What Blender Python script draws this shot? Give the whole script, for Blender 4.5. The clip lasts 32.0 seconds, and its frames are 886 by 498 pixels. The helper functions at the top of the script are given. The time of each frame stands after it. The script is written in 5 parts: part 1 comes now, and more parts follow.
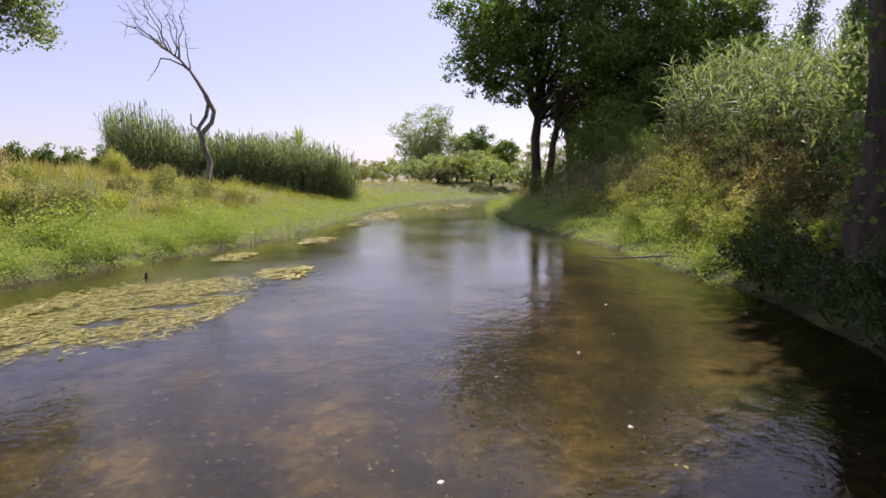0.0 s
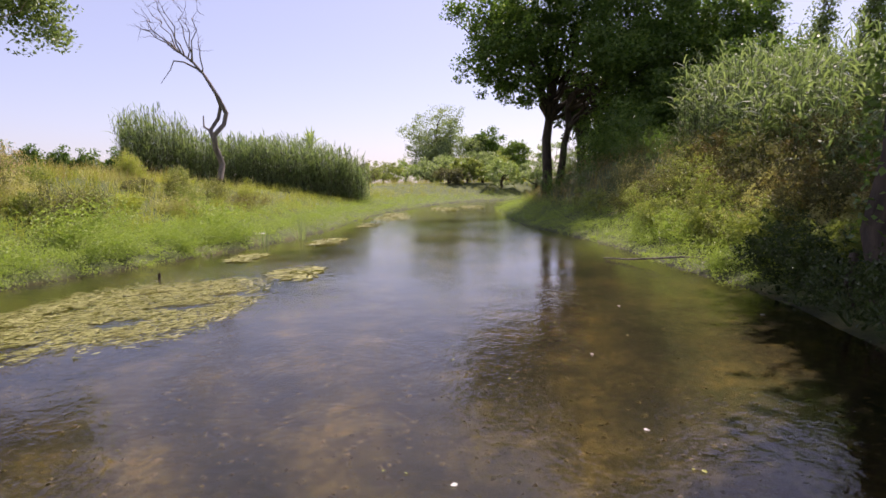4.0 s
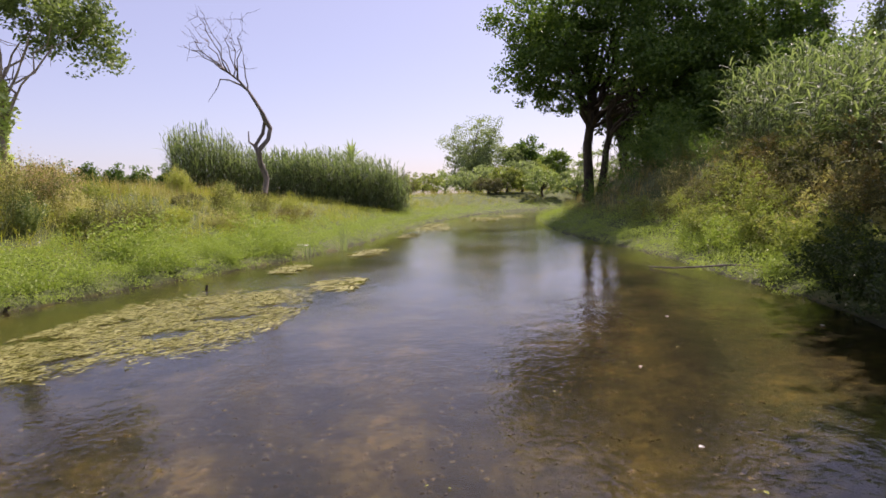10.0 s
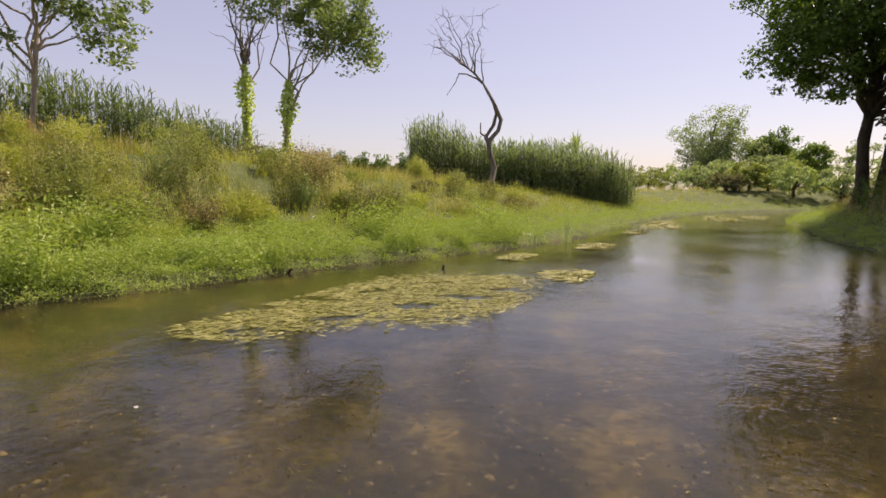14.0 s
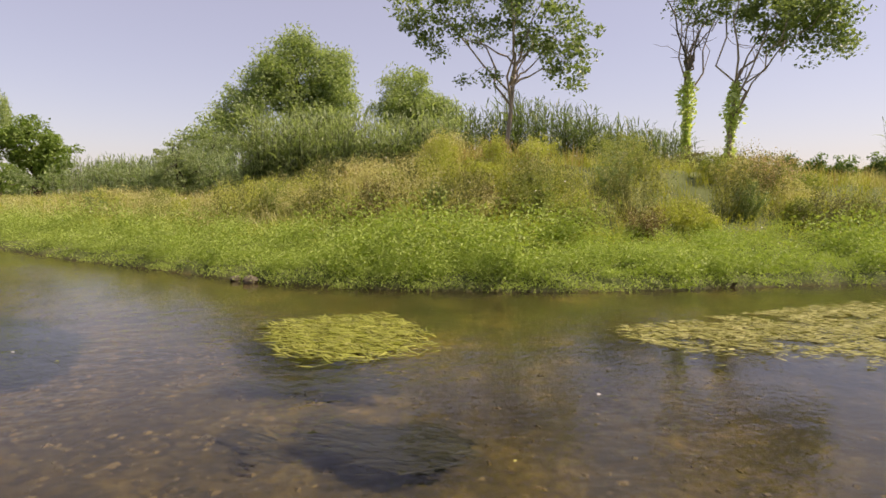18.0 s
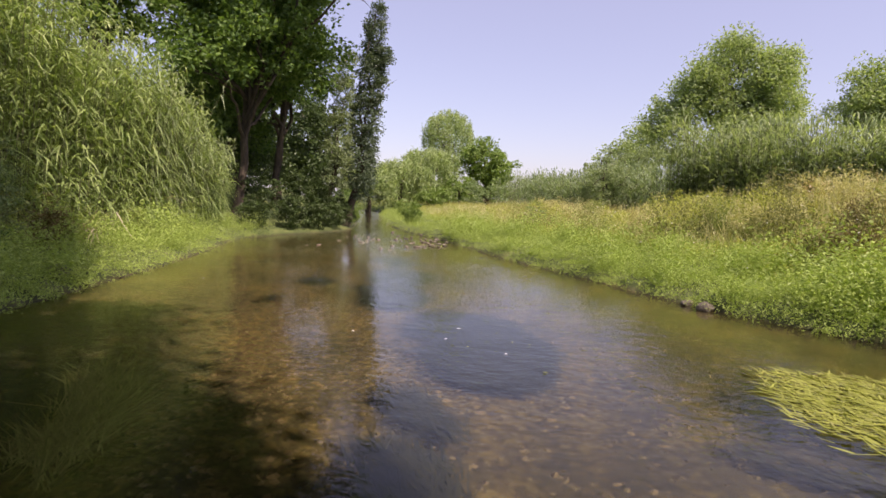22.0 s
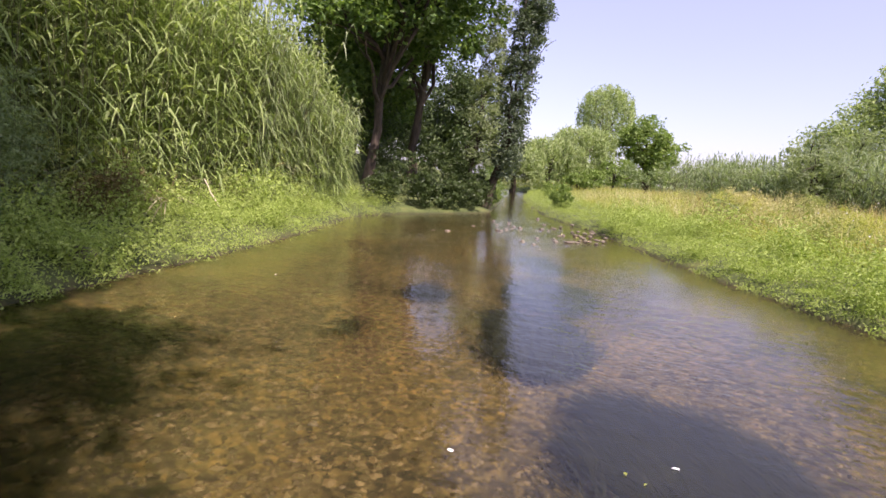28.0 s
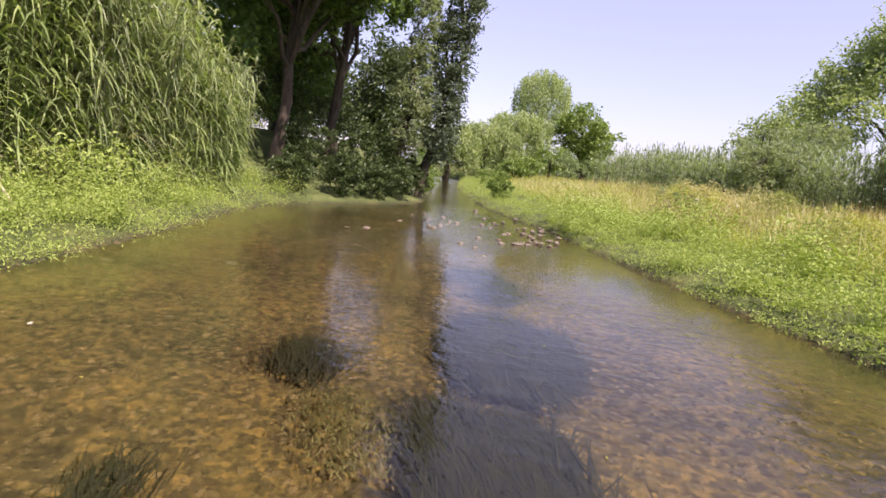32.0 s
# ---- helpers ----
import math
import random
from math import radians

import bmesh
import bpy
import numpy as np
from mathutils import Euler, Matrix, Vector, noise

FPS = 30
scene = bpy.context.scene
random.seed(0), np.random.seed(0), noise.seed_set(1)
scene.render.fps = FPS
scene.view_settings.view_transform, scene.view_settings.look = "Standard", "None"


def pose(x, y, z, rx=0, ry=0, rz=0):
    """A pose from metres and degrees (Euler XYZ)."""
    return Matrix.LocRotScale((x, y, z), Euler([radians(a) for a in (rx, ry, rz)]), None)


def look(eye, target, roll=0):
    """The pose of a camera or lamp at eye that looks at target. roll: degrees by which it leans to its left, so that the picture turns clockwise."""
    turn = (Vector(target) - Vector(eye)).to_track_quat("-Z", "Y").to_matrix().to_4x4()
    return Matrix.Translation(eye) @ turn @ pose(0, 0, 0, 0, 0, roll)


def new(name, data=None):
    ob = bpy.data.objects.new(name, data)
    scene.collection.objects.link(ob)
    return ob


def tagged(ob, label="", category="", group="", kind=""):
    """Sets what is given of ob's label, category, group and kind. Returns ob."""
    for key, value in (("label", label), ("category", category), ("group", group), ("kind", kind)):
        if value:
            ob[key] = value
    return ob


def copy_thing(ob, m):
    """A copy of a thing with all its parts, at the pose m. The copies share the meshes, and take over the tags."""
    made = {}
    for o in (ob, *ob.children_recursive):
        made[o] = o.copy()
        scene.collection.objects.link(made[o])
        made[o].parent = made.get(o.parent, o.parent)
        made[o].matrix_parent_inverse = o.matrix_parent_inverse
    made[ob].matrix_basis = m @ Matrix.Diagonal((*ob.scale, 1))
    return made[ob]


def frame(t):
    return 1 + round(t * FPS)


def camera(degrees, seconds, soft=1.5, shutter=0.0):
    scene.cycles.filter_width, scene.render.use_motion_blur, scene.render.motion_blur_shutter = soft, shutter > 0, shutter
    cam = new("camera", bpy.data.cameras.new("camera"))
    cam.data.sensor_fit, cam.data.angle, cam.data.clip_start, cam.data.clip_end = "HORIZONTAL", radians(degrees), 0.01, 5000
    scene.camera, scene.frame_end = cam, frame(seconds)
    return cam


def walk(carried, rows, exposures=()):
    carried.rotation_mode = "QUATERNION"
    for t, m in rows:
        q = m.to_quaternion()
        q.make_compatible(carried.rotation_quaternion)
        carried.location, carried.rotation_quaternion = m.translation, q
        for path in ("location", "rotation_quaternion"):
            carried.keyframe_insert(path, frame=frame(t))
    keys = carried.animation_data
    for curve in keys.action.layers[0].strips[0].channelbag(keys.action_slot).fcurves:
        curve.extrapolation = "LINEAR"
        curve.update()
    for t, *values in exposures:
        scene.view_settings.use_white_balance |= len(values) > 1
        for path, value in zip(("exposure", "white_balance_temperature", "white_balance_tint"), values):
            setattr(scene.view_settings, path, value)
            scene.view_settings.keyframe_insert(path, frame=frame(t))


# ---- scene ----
cam = camera(75, 32.0, 1.6)
PATH = [
    (0, pose(0.000, 0.000, 1.526, 83.49, 0.42, 0.00)),
    (1, pose(0.001, 0.000, 1.522, 83.95, 1.18, -0.02)),
    (2, pose(-0.003, 0.009, 1.521, 83.59, 0.87, 0.50)),
    (3, pose(-0.023, 0.015, 1.517, 83.46, 0.69, 0.68)),
    (3.5, pose(-0.021, 0.021, 1.516, 83.51, 0.34, 0.92)),
    (5.5, pose(-0.014, 0.036, 1.518, 84.33, 1.36, 1.57)),
    (6, pose(-0.021, 0.026, 1.516, 84.54, 1.04, 1.47)),
    (7, pose(-0.011, 0.023, 1.523, 84.42, 0.97, 1.22)),
    (8, pose(-0.010, 0.044, 1.522, 84.47, 0.90, 0.92)),
    (9, pose(-0.021, 0.068, 1.514, 84.64, 0.98, 2.40)),
    (10, pose(-0.031, 0.079, 1.509, 84.71, 1.45, 4.92)),
    (11, pose(-0.066, 0.052, 1.487, 84.62, 0.97, 8.44)),
    (12, pose(-0.158, 0.006, 1.479, 84.76, 0.87, 13.54)),
    (13, pose(-0.287, -0.016, 1.474, 84.69, 0.10, 19.80)),
    (13.5, pose(-0.313, -0.022, 1.480, 84.18, -0.41, 23.21)),
    (15.5, pose(-0.287, -0.077, 1.470, 85.11, -0.27, 37.61)),
    (16, pose(-0.308, -0.093, 1.487, 84.96, -0.21, 44.39)),
    (16.5, pose(-0.308, -0.107, 1.483, 83.92, -0.81, 51.53)),
    (17, pose(-0.329, -0.153, 1.474, 83.83, 0.83, 58.51)),
    (17.5, pose(-0.358, -0.199, 1.475, 84.40, -0.16, 62.77)),
    (18, pose(-0.436, -0.285, 1.466, 84.62, -0.23, 66.57)),
    (18.5, pose(-0.456, -0.375, 1.467, 84.11, -0.76, 68.33)),
    (19, pose(-0.416, -0.468, 1.480, 83.83, -1.03, 73.19)),
    (19.5, pose(-0.420, -0.608, 1.487, 83.63, -2.66, 77.96)),
    (20, pose(-0.541, -0.775, 1.481, 83.69, -3.18, 84.13)),
    (20.5, pose(-0.479, -0.896, 1.515, 85.28, -1.75, 90.52)),
    (21, pose(-0.506, -1.008, 1.537, 84.60, -2.50, 96.57)),
    (21.5, pose(-0.851, -1.018, 1.532, 84.83, -1.44, 100.96)),
    (22, pose(-1.189, -1.024, 1.511, 85.09, -1.92, 105.21)),
    (22.5, pose(-1.409, -1.134, 1.502, 82.59, -2.99, 104.79)),
    (23, pose(-1.765, -1.338, 1.515, 83.61, -4.46, 108.62)),
    (23.5, pose(-1.934, -1.290, 1.508, 82.96, -3.54, 110.60)),
    (24, pose(-2.275, -1.128, 1.500, 84.31, -6.09, 116.62)),
    (24.5, pose(-2.494, -1.090, 1.483, 84.54, -2.75, 116.14)),
    (26.5, pose(-3.596, -1.961, 1.475, 81.06, -2.84, 116.10)),
    (27, pose(-3.984, -2.243, 1.468, 80.82, -2.02, 119.82)),
    (27.5, pose(-4.144, -2.252, 1.491, 82.40, -0.09, 116.99)),
    (28, pose(-4.441, -2.311, 1.503, 82.21, -4.88, 119.55)),
    (28.5, pose(-4.661, -2.345, 1.496, 82.71, -1.58, 122.38)),
    (29, pose(-5.098, -2.591, 1.486, 85.10, -2.96, 120.38)),
    (29.5, pose(-5.340, -2.732, 1.495, 85.08, -0.85, 118.37)),
    (30, pose(-5.649, -2.888, 1.503, 84.44, -3.49, 119.58)),
    (30.5, pose(-5.989, -2.989, 1.485, 85.07, -2.28, 117.27)),
    (31, pose(-6.423, -3.248, 1.448, 83.86, -2.80, 112.76)),
    (31.5, pose(-6.702, -3.397, 1.454, 83.71, -1.23, 112.51)),
    (32, pose(-7.186, -3.529, 1.453, 81.43, -6.35, 112.94)),
]
walk(cam, PATH, [(0, 0.72, 6800, 33), (9, 0.66, 6850, 33), (13, 0.56, 7550, 29), (16, 0.62, 7980, 23), (17, 0.6, 7850, 24), (18, 0.67, 7950, 24), (20, 0.8, 7800, 24), (22, 0.84, 7150, 30), (23, 0.92, 6950, 32), (28, 1.16, 6680, 35), (32, 1.12, 6800, 35)])

# ---- world, sun and exposure ----
SUN_AZ, SUN_EL = 26.0, 53.0          # degrees from +y towards +x, degrees above the horizon
world = bpy.data.worlds.new("sky")
scene.world = world
world.use_nodes = True
wn = world.node_tree.nodes
sky = wn.new("ShaderNodeTexSky")
sky.sky_type, sky.sun_disc = "NISHITA", False
sky.sun_elevation, sky.sun_rotation = radians(SUN_EL), radians(SUN_AZ)
sky.air_density, sky.dust_density, sky.ozone_density = 1.0, 1.0, 3.0
haze = wn.new("ShaderNodeMix")          # an even summer haze over the clear sky
haze.data_type = "RGBA"
haze.inputs[0].default_value = 0.45
haze.inputs[7].default_value = (3.15, 3.2, 4.25, 1)
world.node_tree.links.new(sky.outputs[0], haze.inputs[6])
world.node_tree.links.new(haze.outputs[2], wn["Background"].inputs[0])
wn["Background"].inputs[1].default_value = 0.112
sun = new("sun", bpy.data.lights.new("sun", "SUN"))
sun.data.energy, sun.data.angle, sun.data.color = 4.2, radians(0.5), (1.0, 0.95, 0.86)
sa, se = radians(SUN_AZ), radians(SUN_EL)
sun.matrix_world = look((0, 0, 0), (-math.sin(sa) * math.cos(se), -math.cos(sa) * math.cos(se), -math.sin(se)))

# ---- materials ----


def material(name):
    m = bpy.data.materials.new(name)
    m.use_nodes = True
    nt = m.node_tree
    return m, nt.nodes, nt.links, nt.nodes["Principled BSDF"]


def ramp(nodes, stops):
    r = nodes.new("ShaderNodeValToRGB")
    e = r.color_ramp.elements
    while len(e) < len(stops):
        e.new(0.5)
    for el, (p, c) in zip(e, stops):
        el.position, el.color = p, (*c, 1)
    return r


def noise_tex(nodes, links, scale, detail=4.0, rough=0.6, stretch=None):
    n = nodes.new("ShaderNodeTexNoise")
    n.inputs["Scale"].default_value, n.inputs["Detail"].default_value, n.inputs["Roughness"].default_value = scale, detail, rough
    g = nodes.new("ShaderNodeNewGeometry")
    if stretch:
        mp = nodes.new("ShaderNodeMapping")
        mp.inputs["Scale"].default_value = stretch
        links.new(g.outputs["Position"], mp.inputs["Vector"])
        links.new(mp.outputs[0], n.inputs["Vector"])
    else:
        links.new(g.outputs["Position"], n.inputs["Vector"])
    return n


def mix_rgb(nodes, links, fac, a, b, mode="MIX"):
    x = nodes.new("ShaderNodeMix")
    x.data_type, x.blend_type = "RGBA", mode
    for sock, v in ((x.inputs[0], fac), (x.inputs[6], a), (x.inputs[7], b)):
        if hasattr(v, "is_linked"):
            links.new(v, sock)
        else:
            sock.default_value = v if isinstance(v, float) else (*v, 1)
    return x.outputs[2]


def add_bump(nodes, links, bsdf, height, strength, distance):
    b = nodes.new("ShaderNodeBump")
    b.inputs["Strength"].default_value, b.inputs["Distance"].default_value = strength, distance
    links.new(height, b.inputs["Height"])
    links.new(b.outputs[0], bsdf.inputs["Normal"])


def leaf_material(name, dark, mid, light, rough=0.5, through_leaf=0.35, patch=0.35):
    """Foliage: the colour differs from leaf to leaf and, slowly, from patch to patch; light comes through the blade."""
    m, n, l, b = material(name)
    g = n.new("ShaderNodeNewGeometry")
    r = ramp(n, [(p, tuple(1.18 * v for v in c)) for p, c in ((0.0, dark), (0.5, mid), (1.0, light))])
    big = noise_tex(n, l, patch, 3.0)
    mth = n.new("ShaderNodeMath")
    mth.operation = "MULTIPLY_ADD"
    mth.inputs[1].default_value, mth.inputs[2].default_value = 0.55, -0.02
    l.new(g.outputs["Random Per Island"], mth.inputs[0])
    ad = n.new("ShaderNodeMath")
    ad.operation = "MULTIPLY_ADD"
    ad.inputs[1].default_value = 0.5
    l.new(big.outputs[0], ad.inputs[0])
    l.new(mth.outputs[0], ad.inputs[2])
    l.new(ad.outputs[0], r.inputs[0])
    l.new(r.outputs[0], b.inputs["Base Color"])
    b.inputs["Roughness"].default_value = rough
    b.inputs["Specular IOR Level"].default_value = 0.35
    tr = n.new("ShaderNodeBsdfTranslucent")
    warm = mix_rgb(n, l, 0.5, r.outputs[0], (1.0, 0.95, 0.35), "MULTIPLY")
    gain = mix_rgb(n, l, 1.0, warm, (1.6, 1.8, 1.2), "MULTIPLY")
    l.new(gain, tr.inputs[0])
    mx = n.new("ShaderNodeMixShader")
    mx.inputs[0].default_value = through_leaf * 0.9
    l.new(b.outputs[0], mx.inputs[1])
    l.new(tr.outputs[0], mx.inputs[2])
    l.new(mx.outputs[0], n["Material Output"].inputs[0])
    return m


def bark_material(name, dark, light, scale=9.0):
    m, n, l, b = material(name)
    t = noise_tex(n, l, scale, 6.0, 0.65, (1, 1, 0.25))
    r = ramp(n, ((0.3, dark), (0.7, light)))
    l.new(t.outputs[0], r.inputs[0])
    l.new(r.outputs[0], b.inputs["Base Color"])
    b.inputs["Roughness"].default_value = 0.9
    add_bump(n, l, b, t.outputs[0], 0.8, 0.03)
    return m


def plain_material(name, dark, light, scale=20.0, rough=0.8, bump=0.3):
    m, n, l, b = material(name)
    t = noise_tex(n, l, scale, 5.0)
    r = ramp(n, ((0.3, dark), (0.7, light)))
    l.new(t.outputs[0], r.inputs[0])
    l.new(r.outputs[0], b.inputs["Base Color"])
    b.inputs["Roughness"].default_value = rough
    add_bump(n, l, b, t.outputs[0], bump, 0.01)
    return m


def ground_material():
    """Gravel and silt under the water line, soil with moss and dry litter above it."""
    m, n, l, b = material("earth")
    fine = noise_tex(n, l, 14.0, 8.0, 0.7)
    mid = noise_tex(n, l, 1.6, 5.0)
    big = noise_tex(n, l, 0.45, 3.0)
    grav = ramp(n, ((0.3, (0.0175, 0.0138, 0.006)), (0.5, (0.057, 0.0455, 0.019)), (0.72, (0.14, 0.11, 0.05))))
    l.new(fine.outputs[0], grav.inputs[0])
    cell = n.new("ShaderNodeTexVoronoi")
    cell.inputs["Scale"].default_value = 17.0
    at = n.new("ShaderNodeNewGeometry")
    l.new(at.outputs["Position"], cell.inputs["Vector"])
    grey = n.new("ShaderNodeRGBToBW")
    l.new(cell.outputs["Color"], grey.inputs[0])
    stones = ramp(n, ((0.2, (0.5, 0.48, 0.45)), (0.5, (0.95, 0.92, 0.85)), (0.8, (1.6, 1.45, 1.15))))
    l.new(grey.outputs[0], stones.inputs[0])
    pebbled = mix_rgb(n, l, 1.0, grav.outputs[0], stones.outputs[0], "MULTIPLY")
    silt = ramp(n, ((0.3, (0.0105, 0.009, 0.003)), (0.5, (0.0295, 0.025, 0.008)), (0.72, (0.076, 0.062, 0.02))))
    l.new(mid.outputs[0], silt.inputs[0])
    grit = mix_rgb(n, l, 0.75, silt.outputs[0], stones.outputs[0], "MULTIPLY")
    # gravel on the shallow riffle, olive silt in the slack water around it
    g = n.new("ShaderNodeNewGeometry")
    dist = n.new("ShaderNodeVectorMath")
    dist.operation = "DISTANCE"
    dist.inputs[1].default_value = (-11.5, -7.5, 0)
    l.new(g.outputs["Position"], dist.inputs[0])
    wob = n.new("ShaderNodeMath")
    wob.operation = "MULTIPLY_ADD"
    wob.inputs[1].default_value = 9.0
    l.new(big.outputs[0], wob.inputs[0])
    l.new(dist.outputs["Value"], wob.inputs[2])
    pick = n.new("ShaderNodeMapRange")
    pick.inputs[1].default_value, pick.inputs[2].default_value = 9.5, 15.5
    l.new(wob.outputs[0], pick.inputs[0])
    bed = mix_rgb(n, l, pick.outputs[0], pebbled, grit)
    patch = noise_tex(n, l, 0.9, 4.0, 0.6)
    tone = ramp(n, ((0.35, (0.45, 0.45, 0.42)), (0.5, (0.95, 0.95, 0.9)), (0.66, (1.35, 1.3, 1.0))))
    l.new(patch.outputs[0], tone.inputs[0])
    bed = mix_rgb(n, l, 1.0, bed, tone.outputs[0], "MULTIPLY")
    soil = ramp(n, ((0.3, (0.045, 0.065, 0.014)), (0.55, (0.085, 0.112, 0.026)), (0.75, (0.14, 0.15, 0.045))))
    l.new(mid.outputs[0], soil.inputs[0])
    soil2 = mix_rgb(n, l, 0.2, soil.outputs[0], fine.outputs[0], "OVERLAY")
    sp = n.new("ShaderNodeSeparateXYZ")
    l.new(g.outputs["Position"], sp.inputs[0])
    mr = n.new("ShaderNodeMapRange")
    mr.inputs[1].default_value, mr.inputs[2].default_value = -0.02, 0.08
    l.new(sp.outputs[2], mr.inputs[0])
    col = mix_rgb(n, l, mr.outputs[0], bed, soil2)
    l.new(col, b.inputs["Base Color"])
    b.inputs["Roughness"].default_value = 0.95
    add_bump(n, l, b, fine.outputs[0], 0.6, 0.03)
    return m


def water_material():
    """Ripples over clear, slightly brown water: what shows through is tinted, the gloss is that of plain water."""
    m, n, l, b = material("river_water")
    n.remove(b)
    deep = n.new("ShaderNodeBsdfRefraction")
    deep.inputs["IOR"].default_value, deep.inputs["Roughness"].default_value = 1.33, 0.0
    deep.inputs["Color"].default_value = (0.76, 0.74, 0.58, 1)
    gloss = n.new("ShaderNodeBsdfGlossy")
    gloss.inputs["Roughness"].default_value = 0.02
    gloss.inputs["Color"].default_value = (1, 1, 1, 1)
    a = noise_tex(n, l, 4.6, 3.0, 0.55, (1.15, 0.7, 1.0))
    c = noise_tex(n, l, 19.0, 2.0, 0.5)
    calm = noise_tex(n, l, 0.35, 2.0)
    cr = ramp(n, ((0.35, (0.3, 0.3, 0.3)), (0.65, (1, 1, 1))))
    l.new(calm.outputs[0], cr.inputs[0])
    s = n.new("ShaderNodeMath")
    s.operation = "MULTIPLY_ADD"
    s.inputs[1].default_value = 0.38
    l.new(c.outputs[0], s.inputs[0])
    l.new(a.outputs[0], s.inputs[2])
    bp = n.new("ShaderNodeBump")
    bp.inputs["Distance"].default_value = 0.012
    l.new(cr.outputs[0], bp.inputs["Strength"])
    l.new(s.outputs[0], bp.inputs["Height"])
    fr = n.new("ShaderNodeFresnel")
    fr.inputs["IOR"].default_value = 1.33
    still = n.new("ShaderNodeBump")
    still.inputs["Distance"].default_value, still.inputs["Strength"].default_value = 0.005, 0.8
    l.new(s.outputs[0], still.inputs["Height"])
    l.new(still.outputs[0], deep.inputs["Normal"])
    for node in (gloss, fr):
        l.new(bp.outputs[0], node.inputs["Normal"])
    mx = n.new("ShaderNodeMixShader")
    l.new(fr.outputs[0], mx.inputs[0])
    l.new(deep.outputs[0], mx.inputs[1])
    l.new(gloss.outputs[0], mx.inputs[2])
    l.new(mx.outputs[0], n["Material Output"].inputs[0])
    return m


EARTH, WATER = ground_material(), water_material()
HERB = leaf_material("herb_leaf", (0.165, 0.23, 0.05), (0.24, 0.31, 0.074), (0.345, 0.41, 0.13), 0.55, 0.35, 1.3)
GRASS = leaf_material("grass_blade", (0.14, 0.155, 0.026), (0.29, 0.295, 0.055), (0.47, 0.43, 0.12), 0.5, 0.35, 0.8)
DRY = leaf_material("dry_grass", (0.176, 0.121, 0.042), (0.33, 0.242, 0.0945), (0.506, 0.407, 0.1995), 0.7, 0.25)
STRAW = leaf_material("straw_grass", (0.22, 0.2, 0.085), (0.38, 0.355, 0.17), (0.57, 0.535, 0.32), 0.7, 0.35, 0.9)
BRUSH = leaf_material("dry_brush", (0.05, 0.053, 0.026), (0.125, 0.125, 0.062), (0.27, 0.255, 0.15), 0.7, 0.3, 1.1)
YWEED = leaf_material("yellow_water_weed", (0.11, 0.13, 0.018), (0.22, 0.245, 0.04), (0.37, 0.38, 0.095), 0.55, 0.2, 2.5)
WITHERED = leaf_material("withered_leaf", (0.16, 0.13, 0.07), (0.3, 0.26, 0.15), (0.45, 0.4, 0.26), 0.8, 0.25)
YHERB = leaf_material("yellow_herb_leaf", (0.14, 0.17, 0.03), (0.3, 0.325, 0.066), (0.48, 0.475, 0.14), 0.5, 0.35, 0.9)
RUST = leaf_material("rusty_leaf", (0.075, 0.056, 0.021), (0.165, 0.13, 0.052), (0.29, 0.24, 0.11), 0.7, 0.2)
SCRUB = leaf_material("scrub_leaf", (0.085, 0.12, 0.034), (0.2, 0.235, 0.068), (0.38, 0.39, 0.135), 0.6, 0.35, 0.9)
OLIVE = leaf_material("olive_weed_leaf", (0.05, 0.06, 0.02), (0.13, 0.14, 0.045), (0.29, 0.28, 0.1), 0.6, 0.3, 1.2)
PINK = leaf_material("pink_seed_head", (0.2, 0.13, 0.08), (0.38, 0.27, 0.19), (0.55, 0.44, 0.33), 0.7, 0.3)
# leaf green darkened to paint in the shade under trees and banks
SHADE_LEAF = leaf_material("shade_toned_leaf", (0.018, 0.034, 0.01), (0.04, 0.065, 0.018), (0.09, 0.125, 0.04), 0.45, 0.25, 0.8)
REED = leaf_material("reed_blade", (0.08, 0.115, 0.052), (0.19, 0.235, 0.115), (0.38, 0.43, 0.26), 0.55, 0.46)
CANE_GREEN = leaf_material("cane_blade", (0.075, 0.112, 0.034), (0.195, 0.255, 0.088), (0.42, 0.48, 0.22), 0.58, 0.42, 0.9)
REED_DARK = leaf_material("dark_reed_blade", (0.045, 0.07, 0.03), (0.1, 0.14, 0.06), (0.22, 0.27, 0.13), 0.45, 0.42)
REED_FAR = leaf_material("grey_reed_blade", (0.07, 0.105, 0.055), (0.15, 0.2, 0.105), (0.3, 0.35, 0.2), 0.6, 0.42)
TREE_DARK = leaf_material("dark_tree_leaf", (0.03, 0.06, 0.014), (0.08, 0.14, 0.032), (0.21, 0.29, 0.075), 0.45, 0.38, 0.8)
TREE_BLUE = leaf_material("poplar_leaf", (0.035, 0.055, 0.035), (0.075, 0.105, 0.065), (0.16, 0.2, 0.125), 0.45, 0.3, 0.8)
TREE_MID = leaf_material("broad_tree_leaf", (0.065, 0.098, 0.042), (0.14, 0.19, 0.08), (0.27, 0.32, 0.16), 0.4, 0.4)
TREE_GREY = leaf_material("grey_tree_leaf", (0.09, 0.12, 0.07), (0.18, 0.22, 0.125), (0.31, 0.35, 0.21), 0.55, 0.5)
TREE_BUSH = leaf_material("bushy_tree_leaf", (0.11, 0.15, 0.068), (0.22, 0.275, 0.12), (0.36, 0.41, 0.2), 0.5, 0.42, 0.9)
WILLOW = leaf_material("willow_leaf", (0.0625, 0.108, 0.0225), (0.1375, 0.204, 0.048), (0.2625, 0.324, 0.0975), 0.5)
IVY = leaf_material("ivy_leaf", (0.34, 0.4, 0.16), (0.47, 0.53, 0.23), (0.58, 0.62, 0.34), 0.4, 0.35)
